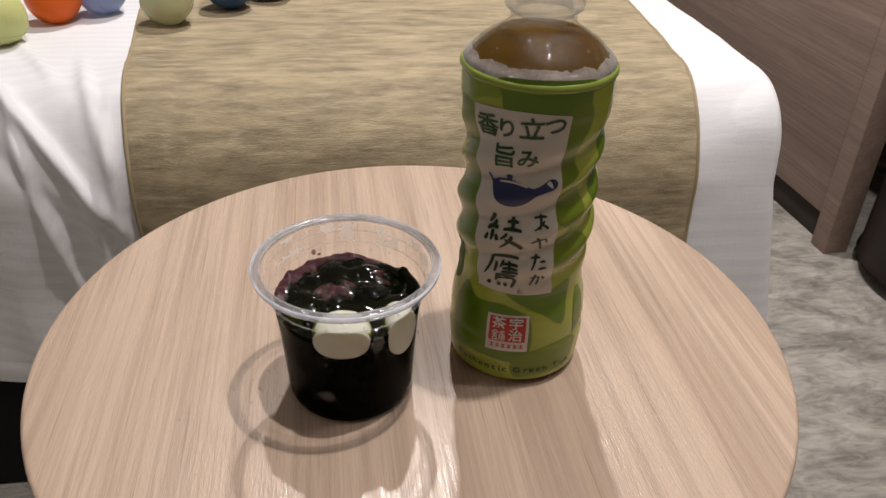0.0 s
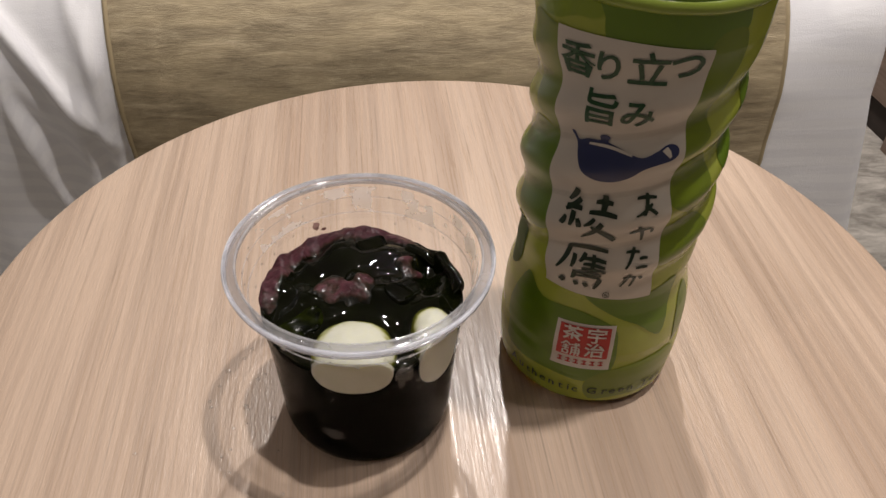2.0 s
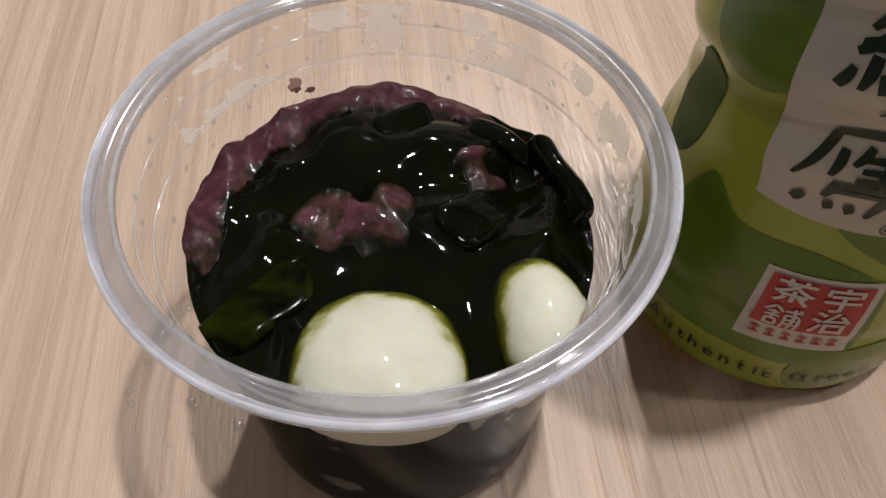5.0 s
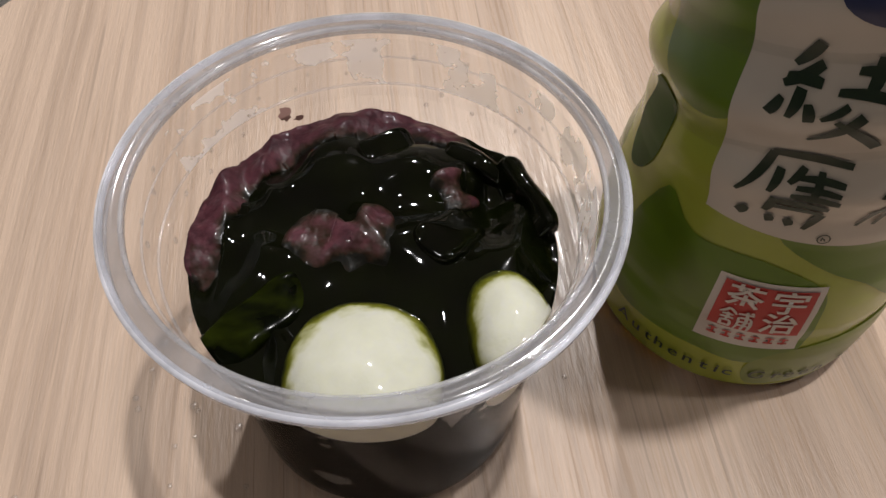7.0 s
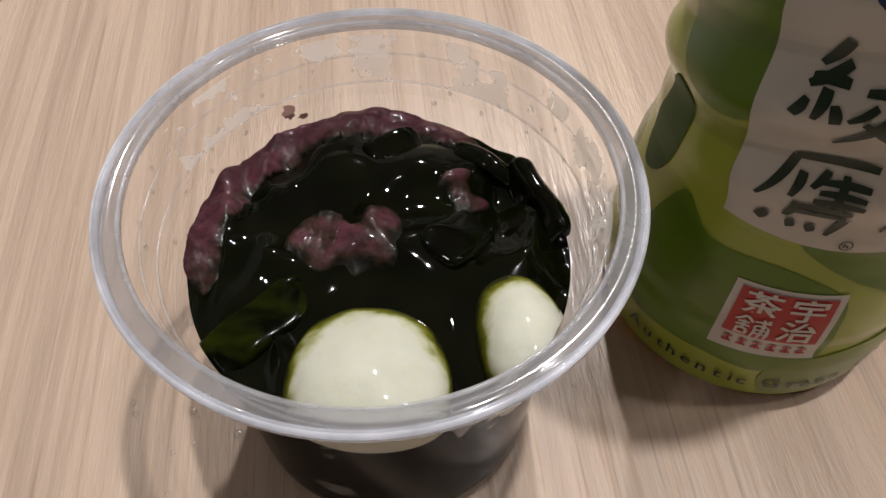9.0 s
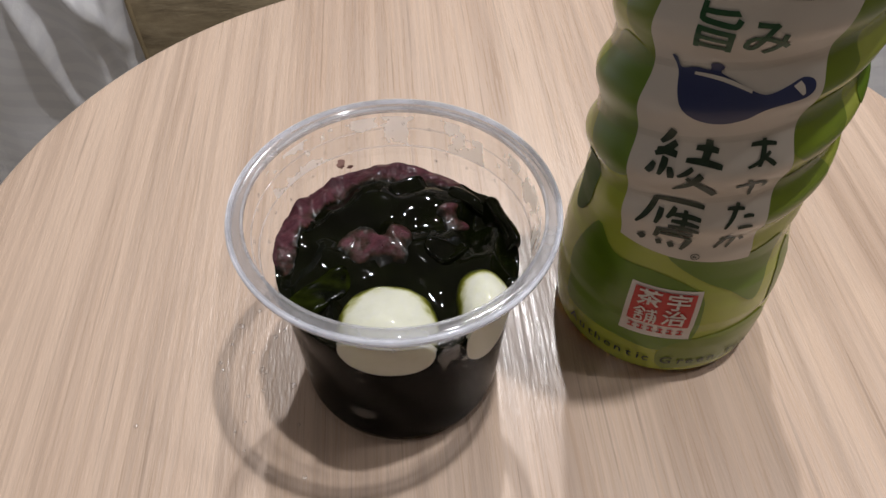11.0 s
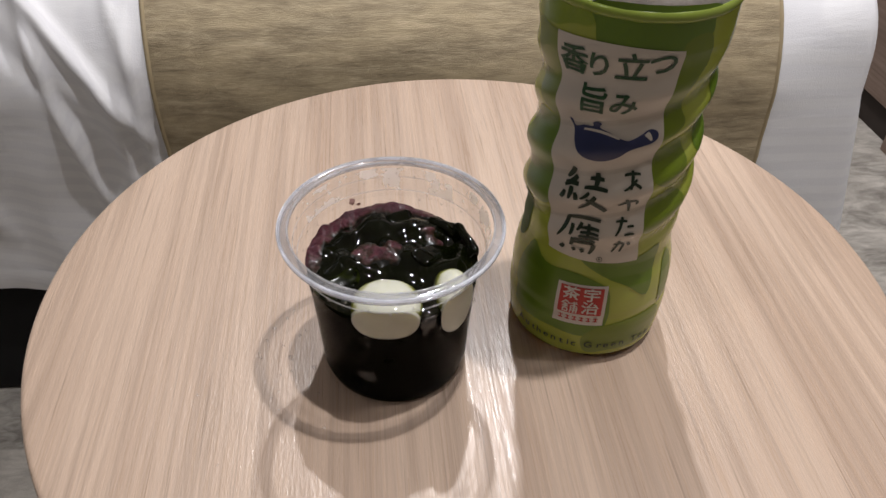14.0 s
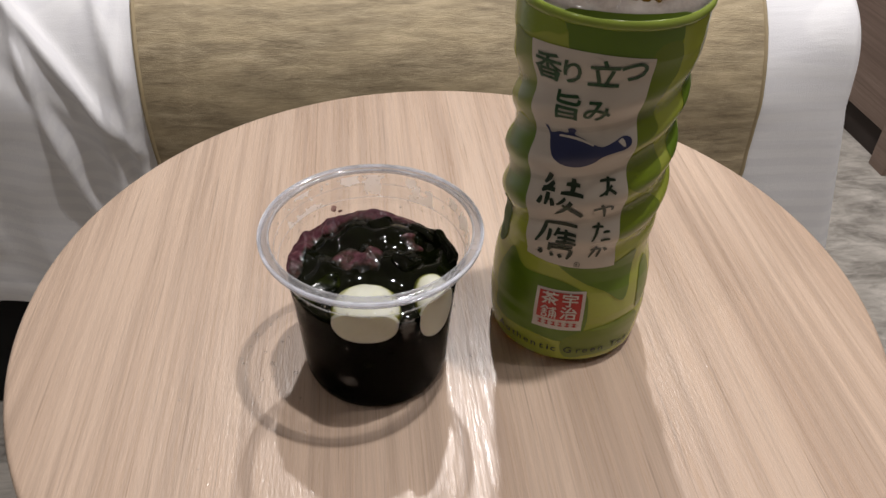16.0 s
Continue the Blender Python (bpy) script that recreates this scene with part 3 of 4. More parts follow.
def syrup_body():
    bm = bmesh.new()
    n = 176
    rings = []
    for k in range(0, 71):
        t = (k / 70) ** 0.8
        ring = []
        for i in range(n if k else 1):
            a = 2 * math.pi * i / n
            r = t * (cup_r(0.052) - 0.0012)
            x, y = r * math.cos(a), r * math.sin(a)
            ring.append(bm.verts.new((x, y, syrup_height(x, y))))
        rings.append(ring)
    rims = [v.co.z for v in rings[-1]]
    for f in np.linspace(0.06, 1.0, 14):
        ring = []
        for i in range(n):
            a = 2 * math.pi * i / n
            z = rims[i] * (1 - f) + 0.0013 * f
            r = cup_r(z) - 0.0008 - 0.0005 * (f > 0.99)
            ring.append(bm.verts.new((r * math.cos(a), r * math.sin(a), z)))
        rings.append(ring)
    rings.append([bm.verts.new((0, 0, 0.0021))])
    for k, (a, b) in enumerate(zip(rings, rings[1:])):
        for i in range(n):
            j = (i + 1) % n
            quad = list(dict.fromkeys([a[i % len(a)], a[j % len(a)], b[j % len(b)], b[i % len(b)]]))
            if len(quad) > 2:
                bm.faces.new(quad).material_index = int(k >= 70)
    return bm


fill = finish(syrup_body(), "syrup", [SYRUP, WET_SYRUP])
fill.matrix_world = pose(*CUP, TOP_Z)
tagged(fill, "glossy near-black green syrup and jelly filling the cup", "syrup")


def dumpling(centre, radii, turn, seed, label):
    """A soft, slightly squared lump of rice dough with flattened sides."""
    bm = bmesh.new()
    m = pose(*centre, *turn)
    for v in bmesh.ops.create_icosphere(bm, subdivisions=6, radius=1)["verts"]:
        d = v.co.normalized()
        d /= (abs(d.x) ** 2.25 + abs(d.y) ** 2.25 + abs(d.z) ** 2.25) ** (1 / 2.25)
        q = Vector((d.x * radii[0], d.y * radii[1], d.z * radii[2]))
        v.co = inner(m @ (q * (1 + 0.06 * noise.noise(q * 75 + Vector((seed * 7.3, seed, 0))) + 0.012 * noise.noise(q * 260 + Vector((seed, 0, 3))))))
    ob = finish(bm, "rice_dumpling", DUMPLING)
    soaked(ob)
    ob.matrix_world = pose(*CUP, TOP_Z)
    return tagged(ob, label, "dumpling", "dumplings in the cup")


dumpling((-0.0036, -0.0236, 0.0486), (0.0134, 0.0154, 0.0098), (-18, 3, 0), 3, "round white rice dumpling pressed against the cup wall")
dumpling((0.0228, -0.0192, 0.0462), (0.0084, 0.0150, 0.0122), (-16, -10, 8), 8, "smaller white rice dumpling beside the round one")


def paste_mass(line, radii, seed, steps=60, around=32, lean=0.0, ragged=0.42):
    """Coarse paste lying in the syrup along a line of (x, y), its top barely proud and its outline ragged."""
    bm = bmesh.new()
    rows = []
    pts = [Vector((x, y, 0.0)) for x, y in line]
    w = Vector((seed, seed * 2, 0))
    for k in range(steps + 1):
        t = k / steps * (len(pts) - 1)
        i = min(int(t), len(pts) - 2)
        c = pts[i].lerp(pts[i + 1], t - i)
        d = (pts[min(i + 2, len(pts) - 1)] - pts[max(i - 1, 0)]).normalized()
        side = d.cross(Vector((0, 0, 1))).normalized()
        end = math.sqrt(max(0.0, 1 - abs(2 * k / steps - 1) ** 5))
        row = []
        for j in range(around):
            a = 2 * math.pi * j / around
            wide = radii[0] * end * (1 + ragged * noise.noise(c * 210 + w + side * math.cos(a)) + 0.12 * noise.noise(c * 600 + w))
            q = c + side * wide * math.cos(a)
            up = math.sin(a)
            rise = (radii[1] * end * up ** 1.4 * (1 + lean * math.cos(a)) - 0.0003) if up > 0 else 0.004 * up - 0.0003
            rise += max(up, 0.0) * (0.0008 * noise.noise(q * 230 + w) + 0.0002 * noise.noise(q * 700 + w))
            q.z = syrup_height(q.x, q.y) + rise
            row.append(bm.verts.new(inner(q)))
        rows.append(row)
    for a, b in zip(rows, rows[1:]):
        for j in range(around):
            bm.faces.new((a[j], a[(j + 1) % around], b[(j + 1) % around], b[j]))
    bmesh.ops.remove_doubles(bm, verts=bm.verts, dist=1e-6)
    ob = finish(bm, "red_bean_paste", PASTE)
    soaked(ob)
    ob.matrix_world = pose(*CUP, TOP_Z)
    return ob


crescent = [(0.0307 * math.cos(radians(a)), 0.0307 * math.sin(radians(a))) for a in range(190, 40, -8)]
tagged(paste_mass(crescent, (0.0044, 0.0020), 1.0, 170, 36, -0.3, 0.30), "coarse purple red bean paste heaped along the cup wall", "bean paste", "paste in the cup")
tagged(paste_mass([(-0.0165, 0.0040), (-0.0120, 0.0040), (-0.0078, 0.0005), (-0.0035, -0.0004), (0.0008, 0.0030), (0.0030, 0.0080)], (0.0050, 0.0013), 5.0, 110, 36, 0.0, 0.85), "small heap of purple bean paste showing through the syrup", "bean paste", "paste in the cup")
tagged(paste_mass([(0.0138, 0.0150), (0.0155, 0.0110), (0.0182, 0.0072)], (0.0030, 0.0013), 9.0, 60, 32, 0.0, 0.8), "little lump of purple bean paste in the syrup", "bean paste", "paste in the cup")


def jelly(centre, size, turn, material, label, seed):
    """A soft cut block of jelly with rounded edges."""
    bm = bmesh.new()
    m = pose(*centre, *turn)
    for v in bmesh.ops.create_icosphere(bm, subdivisions=5, radius=1)["verts"]:
        d = v.co.normalized()
        d /= (abs(d.x) ** 4 + abs(d.y) ** 4 + abs(d.z) ** 3) ** (1 / 3.8)
        q = Vector((d.x * size[0] / 2, d.y * size[1] / 2, d.z * size[2] / 2))
        v.co = inner(m @ (q + 0.0013 * noise.noise_vector(q * 120 + Vector((seed, 0, 0)))))
    ob = finish(bm, "jelly_piece", material)
    ob.matrix_world = pose(*CUP, TOP_Z)
    return tagged(ob, label, "jelly", "jelly pieces in the cup")


DARK_PIECE = "glossy black-green jelly piece coated in syrup"
jelly((-0.0212, -0.0122, 0.0500), (0.0270, 0.0088, 0.0058), (16, -4, 38), GREEN_JELLY, "translucent dark green jelly strip in the syrup", 1)
jelly((0.0290, 0.0085, 0.0522), (0.0045, 0.018, 0.0095), (8, 34, 24), BLACK_JELLY, DARK_PIECE, 2)
jelly((0.0215, 0.0185, 0.0512), (0.015, 0.0045, 0.008), (20, 8, -38), BLACK_JELLY, DARK_PIECE, 5)
jelly((0.0040, 0.0225, 0.0535), (0.012, 0.007, 0.006), (10, 12, 20), BLACK_JELLY, DARK_PIECE, 6)
jelly((0.0140, 0.0010, 0.0518), (0.013, 0.010, 0.006), (4, 10, 40), BLACK_JELLY, DARK_PIECE, 7)
jelly((-0.0170, 0.0120, 0.0515), (0.010, 0.007, 0.005), (6, -12, 60), BLACK_JELLY, DARK_PIECE, 8)
jelly((-0.0260, 0.0075, 0.0507), (0.006, 0.013, 0.007), (0, 20, -20), BLACK_JELLY, DARK_PIECE, 3)

# marks on the cup's wall: wet film, a smear of paste, gaps in the syrup and drops
def wall_skin(a0, a1, z0, z1, out, name, material, label, ragged=0.0, seed=0.0):
    """A thin patch on the cup's wall between two angles and heights, with an uneven outline."""
    def at(u, v):
        wob = 1 + ragged * noise.noise(Vector((math.cos(6.28 * u) * 1.4 + seed, math.sin(6.28 * u) * 1.4, seed)))
        r = v * wob
        a = radians((a0 + a1) / 2 + (a1 - a0) / 2 * r * math.cos(2 * math.pi * u))
        z = (z0 + z1) / 2 + (z1 - z0) / 2 * r * math.sin(2 * math.pi * u)
        rr = cup_r(z) + out
        return (rr * math.cos(a), rr * math.sin(a), z)
    return part(name, grid(at, 40, 6, wrap=True), material, cup, label)


def film_point(u, v):
    a, z = radians(-45 + 200 * u), 0.0598 + 0.0098 * v
    rr = cup_r(z) - 0.0009
    return (rr * math.cos(a), rr * math.sin(a), z)


part("wet_film", grid(film_point, 120, 10), WET_FILM, cup, "blotched wet film on the plastic")
for zz, w in ((0.0652, 0.00022), (0.0594, 0.00028)):
    part("wall_line", lathe([(cup_r(zz) - 0.0003 + w * math.cos(a), zz + w * math.sin(a)) for a in np.linspace(0, 2 * math.pi, 7)[:-1]], 128, close=True), WALL_LINE, cup, "fine moulded line round the wall")
wall_skin(114, 118, 0.0566, 0.0590, -0.0010, "paste_smear", DRIED, "smear of purple paste", 0.8, 2.0)
wall_skin(110, 113.5, 0.0556, 0.0565, -0.0010, "paste_smear", DRIED, "smear of purple paste", 0.9, 5.0)
wall_skin(286, 296, 0.0425, 0.0535, -0.0008, "air_gap", AIR_GAP, "pale gap in the syrup", 0.7, 9.0)
wall_skin(240, 255, 0.0145, 0.0205, -0.0008, "air_gap", AIR_GAP, "pale gap in the syrup", 0.6, 1.0)
wall_skin(247, 252, 0.0370, 0.0425, -0.0008, "air_gap", AIR_GAP, "pale gap in the syrup", 0.5, 4.0)
wall_skin(298, 302.5, 0.0370, 0.0440, -0.0008, "air_gap", AIR_GAP, "pale gap in the syrup", 0.5, 7.0)


def bead(a, z, r, out):
    """A water drop clinging to the cup's wall."""
    rr = cup_r(z) + out
    bm = lump((0, 0, 0), (r * 0.55, r, r * 1.25), 0.1, a, (0, 0, a), 2)
    ob = part("bead", bm, WATER, cup, "clear water bead")
    ob.matrix_local = pose(rr * math.cos(radians(a)), rr * math.sin(radians(a)), z)


for k in range(34):
    bead(k * 37.7 % 205 - 12, 0.0562 + 0.0115 * ((k * 0.618) % 1.0), 0.00028 + 0.00034 * ((k * 0.37) % 1.0), -0.0008)
for k in range(12):
    bead(205 + k * 12.3, 0.0585 + 0.0050 * ((k * 0.618) % 1.0), 0.0004 + 0.0003 * ((k * 0.37) % 1.0), 0.0002)
bead(356, 0.030, 0.0010, 0.0002)
bead(330, 0.0585, 0.0009, 0.0002)

# ---- tea bottle ----
BOTTLE = (0.0494, -0.0190)
BODY = [(0.0, 0.0300), (0.0012, 0.0320), (0.004, 0.0330), (0.010, 0.0336), (0.018, 0.0341), (0.022, 0.0340), (0.025, 0.0335), (0.029, 0.0338), (0.036, 0.0334), (0.042, 0.0326), (0.047, 0.0313), (0.052, 0.0305), (0.060, 0.0305), (0.070, 0.0314), (0.085, 0.0317), (0.095, 0.0314), (0.105, 0.0306), (0.115, 0.0304), (0.125, 0.0314), (0.135, 0.0322), (0.143, 0.0333), (0.156, 0.0335), (0.160, 0.0329)]


def bottle_r(z, a):
    """The body's radius at height z and angle a (radians, 0 towards -y, growing towards +x): a waist with slanting ribs."""
    r = interp(BODY, z)
    w = max(0.0, min(1.0, (z - 0.056) / 0.012)) * max(0.0, min(1.0, (0.143 - z) / 0.02))
    return r + w * 0.0014 * math.sin(2 * math.pi * (z - 0.0741) / 0.0200 - 3 * (a + 1.5708) + 1.5708)


def wrap(deg, z, out):
    a = radians(deg + 1.0)
    r = bottle_r(z, a) + out
    return Vector((r * math.sin(a), -r * math.cos(a), z))


def sleeve_material():
    """Printed film in leaf-shaped greens; the map gives angle and height in tenths."""
    m = Nodes("green_print_film")
    uv = m.node("ShaderNodeUVMap")
    warp = m.node("ShaderNodeTexNoise")
    m.put(warp.inputs["Vector"], uv.outputs[0])
    warp.inputs["Scale"].default_value, warp.inputs["Detail"].default_value = 0.35, 1.0
    shift = m.node("ShaderNodeVectorMath", operation="MULTIPLY_ADD")
    m.put(shift.inputs[0], warp.outputs["Color"])
    shift.inputs[1].default_value, shift.inputs[2].default_value = (1.5, 1.5, 0), (-0.75, -0.75, 0)
    moved = m.node("ShaderNodeVectorMath", operation="ADD")
    m.put(moved.inputs[0], uv.outputs[0])
    m.put(moved.inputs[1], shift.outputs[0])
    sep = m.node("ShaderNodeSeparateXYZ")
    m.put(sep.inputs[0], moved.outputs[0])

    def leaf(cu, cv, ru, rv, lean):
        c, s = math.cos(radians(lean)), math.sin(radians(lean))
        du, dv = m.math("SUBTRACT", sep.outputs[0], cu / 10), m.math("SUBTRACT", sep.outputs[1], cv / 5.6)
        a = m.math("ADD", m.math("MULTIPLY", du, c / (ru / 10)), m.math("MULTIPLY", dv, s / (ru / 10)))
        b = m.math("SUBTRACT", m.math("MULTIPLY", dv, c / (rv / 5.6)), m.math("MULTIPLY", du, s / (rv / 5.6)))
        d = m.math("ADD", m.math("MULTIPLY", a, a), m.math("MULTIPLY", b, b))
        return m.math("MULTIPLY", m.math("SUBTRACT", 1.06, d), 8.0, clamp=True)

    lime, mid, deep = (0.37, 0.40, 0.06), (0.21, 0.29, 0.020), (0.105, 0.18, 0.012)
    col = m.mix(m.noise(uv.outputs[0], 0.2, 1), lime, (0.30, 0.36, 0.04))
    for tone, leaves in (
        (mid, ((100, 70, 20, 34, 10), (150, 120, 26, 22, 0), (-150, 90, 30, 26, 10), (-80, 153, 42, 8, 0))),
        (deep, ((92, 120, 16, 28, 10), (130, 40, 24, 18, 0), (-120, 130, 20, 22, 0), (-130, 40, 22, 16, 10), (75, 30, 14, 20, 0))),
    ):
        for args in leaves:
            col = m.mix(leaf(*args), col, tone)
    grain = m.noise(m.coords(), 900.0, 2)
    m.set(Base_Color=m.mix(m.math("MULTIPLY", grain, 0.12), col, (0.4, 0.45, 0.12)), Roughness=0.22, IOR=1.5)
    m.bump(m.noise(m.coords(), 130.0, 2), 0.10, 0.0008)
    return m.mat


SLEEVE = sleeve_material()
PANEL = plain("cream_print", (0.58, 0.53, 0.465), 0.34)
INK = plain("dark_green_ink", (0.006, 0.022, 0.008), 0.4)
GREEN_INK = plain("green_ink", (0.012, 0.062, 0.020), 0.4)
BLUE_INK = plain("indigo_print", (0.022, 0.030, 0.095), 0.35)
RED_INK = plain("vermilion_print", (0.44, 0.022, 0.018), 0.38)
WHITE_INK = plain("white_print", (0.62, 0.57, 0.53), 0.38)

bottle = thing("tea_bottle", pose(*BOTTLE, TOP_Z), "clear plastic green tea bottle in a green printed sleeve", "bottle")
shoulder = smooth_profile([(0.0329, 0.1582), (0.0321, 0.1597), (0.0303, 0.1612), (0.0278, 0.1638), (0.0250, 0.1664), (0.0208, 0.1691), (0.0167, 0.1718), (0.0149, 0.1732), (0.0141, 0.1750), (0.0138, 0.1785)], 4)
neck = [(r, z - 0.0018) for r, z in ((0.0139, 0.1810), (0.0162, 0.1816), (0.0168, 0.1826), (0.0166, 0.1842), (0.0140, 0.1850), (0.0134, 0.187), (0.0133, 0.190), (0.0138, 0.1905), (0.0138, 0.1925), (0.0132, 0.193), (0.0131, 0.199), (0.0118, 0.199), (0.0118, 0.181))]
low = [(0.0, 0.0030), (0.016, 0.0026), (0.022, 0.0004), (0.0285, 0.0002), (0.0311, 0.0010), (0.0322, 0.0036)] + [(interp(BODY, z) - 0.0009, z) for z in np.linspace(0.008, 0.156, 40)]
part("body", lathe(low + shoulder, 128), BOTTLE_PET, bottle, "clear plastic body")
part("neck", lathe([(0.0139, 0.1776)] + neck + [(0.0118, 0.1776)], 96, close=True), NECK_PET, bottle, "clear ribbed neck with a collar")
liquid = [(0.0, 0.0042), (0.020, 0.0038), (0.0295, 0.003), (0.0306, 0.006)] + [(interp(BODY, z) - 0.0022, z) for z in np.linspace(0.009, 0.156, 30)] + [(r - 0.0009, z - 0.0004) for r, z in shoulder if z < 0.1702] + [(0.0, 0.1702)]
part("tea", lathe(liquid, 96), TEA, bottle, "amber green tea filling it to the neck")


def shoulder_r(z):
    return interp([(b, a) for a, b in shoulder], z)


for k in range(36):
    a, z = radians(-120 + (k * 47.3) % 170), 0.1600 + 0.012 * ((k * 0.618) % 1.0)
    rr, size = shoulder_r(z), 0.0003 + 0.0004 * ((k * 0.37) % 1.0)
    bead_ob = part("bead", lump((0, 0, 0), (size, size, size), 0.1, k, (0, 0, 0), 2), WATER, bottle, "clear water bead")
    bead_ob.matrix_local = pose(rr * math.sin(a), -rr * math.cos(a), z)


def sleeve_mesh():
    nu, nv = 240, 200
    bm = bmesh.new()
    uvl = bm.loops.layers.uv.new("UVMap")
    zs = np.linspace(0.0036, 0.1572, nv + 1)
    rows = [[bm.verts.new(wrap(-180 + 360 * i / nu, z, 0.0)) for z in zs] for i in range(nu)]
    for i in range(nu):
        a, b = rows[i], rows[(i + 1) % nu]
        for j in range(nv):
            f = bm.faces.new((a[j], b[j], b[j + 1], a[j + 1]))
            f.smooth = True
            for loop, (ii, jj) in zip(f.loops, ((i, j), (i + 1, j), (i + 1, j + 1), (i, j + 1))):
                loop[uvl].uv = ((-180 + 360 * ii / nu) / 10, zs[jj] * 1000 / 5.6)
    return bm


sleeve = part("sleeve", sleeve_mesh(), SLEEVE, bottle, "shrink sleeve printed in leafy greens")


def fog_point(u, v):
    a = 2 * math.pi * u
    top = 0.1622 + 0.0012 * noise.noise(Vector((math.cos(a) * 3, math.sin(a) * 3, 0))) + 0.0012 * max(0.0, noise.noise(Vector((math.cos(a) * 14, math.sin(a) * 14, 4)))) - 0.0030 * max(0.0, noise.noise(Vector((math.cos(a) * 9, math.sin(a) * 9, 8))) - 0.25)
    z = 0.156 + (top - 0.156) * v
    r = (shoulder_r(z) if z > 0.1582 else interp(BODY, z) - 0.0002) + 0.0002
    return (r * math.sin(a), -r * math.cos(a), z)


part("fog_band", grid(fog_point, 200, 8, wrap=True), FOG, bottle, "fogged band above the tea sleeve")
LIME_FILM = plain("lime_film", (0.27, 0.345, 0.055), 0.25)
part("top_edge", lathe([(0.0336, 0.1542), (0.0341, 0.1550), (0.0342, 0.1560), (0.0340, 0.1569), (0.0335, 0.1576), (0.0329, 0.1579), (0.0325, 0.1572), (0.0329, 0.1551)], 160, close=True, shape=lambda r, z, a: r + 0.0004 * noise.noise(Vector((math.cos(a) * 3, math.sin(a) * 3, 1)))), LIME_FILM, sleeve, "shiny rolled upper edge")

# printed panel and marks, each a thin skin on the sleeve
LABEL_LIFT = 0.0010
EDGE_L = [(0.0525, -54.5), (0.075, -57.0), (0.10, -60.0), (0.116, -61.5), (0.143, -64.5)]
EDGE_R = [(0.0525, 13.5), (0.066, 11.8), (0.085, 10.5), (0.100, 10.0), (0.116, 9.8), (0.145, 10.2)]


def panel_point(u, v):
    z = 0.0528 + v * (0.1435 - 0.0528) + (0.0015 * math.sin(u * 3.1) if v > 0.5 else 0.002 * (u - 0.5) ** 2)
    a, b = interp(EDGE_L, z) + 0.7 * math.sin(z * 260), interp(EDGE_R, z) + 0.9 * math.sin(z * 230 + 1)
    return wrap(a + (b - a) * u, z + LABEL_LIFT, 0.00042)


part("panel", grid(panel_point, 60, 110), PANEL, sleeve, "cream printed panel")


def skin(bm, deg, z, out, name, material, parent, label="", slant=0.0):
    """Wraps flat shapes, in metres about (deg, z), on the sleeve."""
    bmesh.ops.triangulate(bm, faces=bm.faces)
    for _ in range(8):
        long = [e for e in bm.edges if e.calc_length() > 0.0012]
        if not long:
            break
        bmesh.ops.subdivide_edges(bm, edges=long, cuts=1)
        bmesh.ops.triangulate(bm, faces=bm.faces)
    for v in bm.verts:
        zz = z + v.co.y + slant * v.co.x + LABEL_LIFT
        v.co = wrap(deg + math.degrees(v.co.x / 0.0322), zz, out)
    for f in bm.faces:
        f.normal_update()
    return part(name, bm, material, parent, label)


def letters(body, height, bold=0.0, spread=1.0):
    cu = bpy.data.curves.new("lettering", "FONT")
    cu.body, cu.size, cu.align_x, cu.align_y, cu.offset, cu.resolution_u, cu.space_character = body, height, "CENTER", "CENTER", bold, 3, spread
    ob = bpy.data.objects.new("lettering", cu)
    scene.collection.objects.link(ob)
    me = ob.evaluated_get(bpy.context.evaluated_depsgraph_get()).to_mesh()
    bm = bmesh.new()
    bm.from_mesh(me)
    ob.evaluated_get(bpy.context.evaluated_depsgraph_get()).to_mesh_clear()
    bpy.data.objects.remove(ob)
    return bm


def stroke(bm, x0, y0, x1, y1, w0, w1):
    """One tapered brush mark."""
    d = Vector((x1 - x0, y1 - y0, 0))
    n = Vector((-d.y, d.x, 0)).normalized()
    a, b = [], []
    for k in range(7):
        t = k / 6
        p = Vector((x0, y0, 0)) + d * t + n * 0.06 * d.length * math.sin(math.pi * t)
        w = (w0 + (w1 - w0) * t) * (0.75 + 0.25 * math.sin(math.pi * t)) / 2
        a.append(bm.verts.new(p + n * w)), b.append(bm.verts.new(p - n * w))
    for k in range(6):
        bm.faces.new((a[k], b[k], b[k + 1], a[k + 1]))


for sign, deg, z, tall in (("香", -51.5, 0.1352, 0.0112), ("り", -35.5, 0.1358, 0.0100), ("立", -17.0, 0.1368, 0.0110), ("つ", -0.5, 0.1388, 0.0100), ("旨", -36.3, 0.1226, 0.0112), ("み", -18.0, 0.1232, 0.0098)):
    skin(letters(sign, tall, 0.0002), deg, z, 0.0007, "character", GREEN_INK, sleeve, slant=0.06)


def brush_block(marks, size):
    bm = bmesh.new()
    for x0, y0, x1, y1, w0, w1 in marks:
        stroke(bm, x0 * size, y0 * size, x1 * size, y1 * size, w0 * size * 1.42, w1 * size * 1.42)
    return bm


def brush_strokes(marks, size, deg, z, material, out=0.0007, slant=0.05):
    for k, mark in enumerate(marks):
        skin(brush_block([mark], size), deg, z, out + 0.00001 * k, "brush_stroke", material, sleeve, slant=slant)


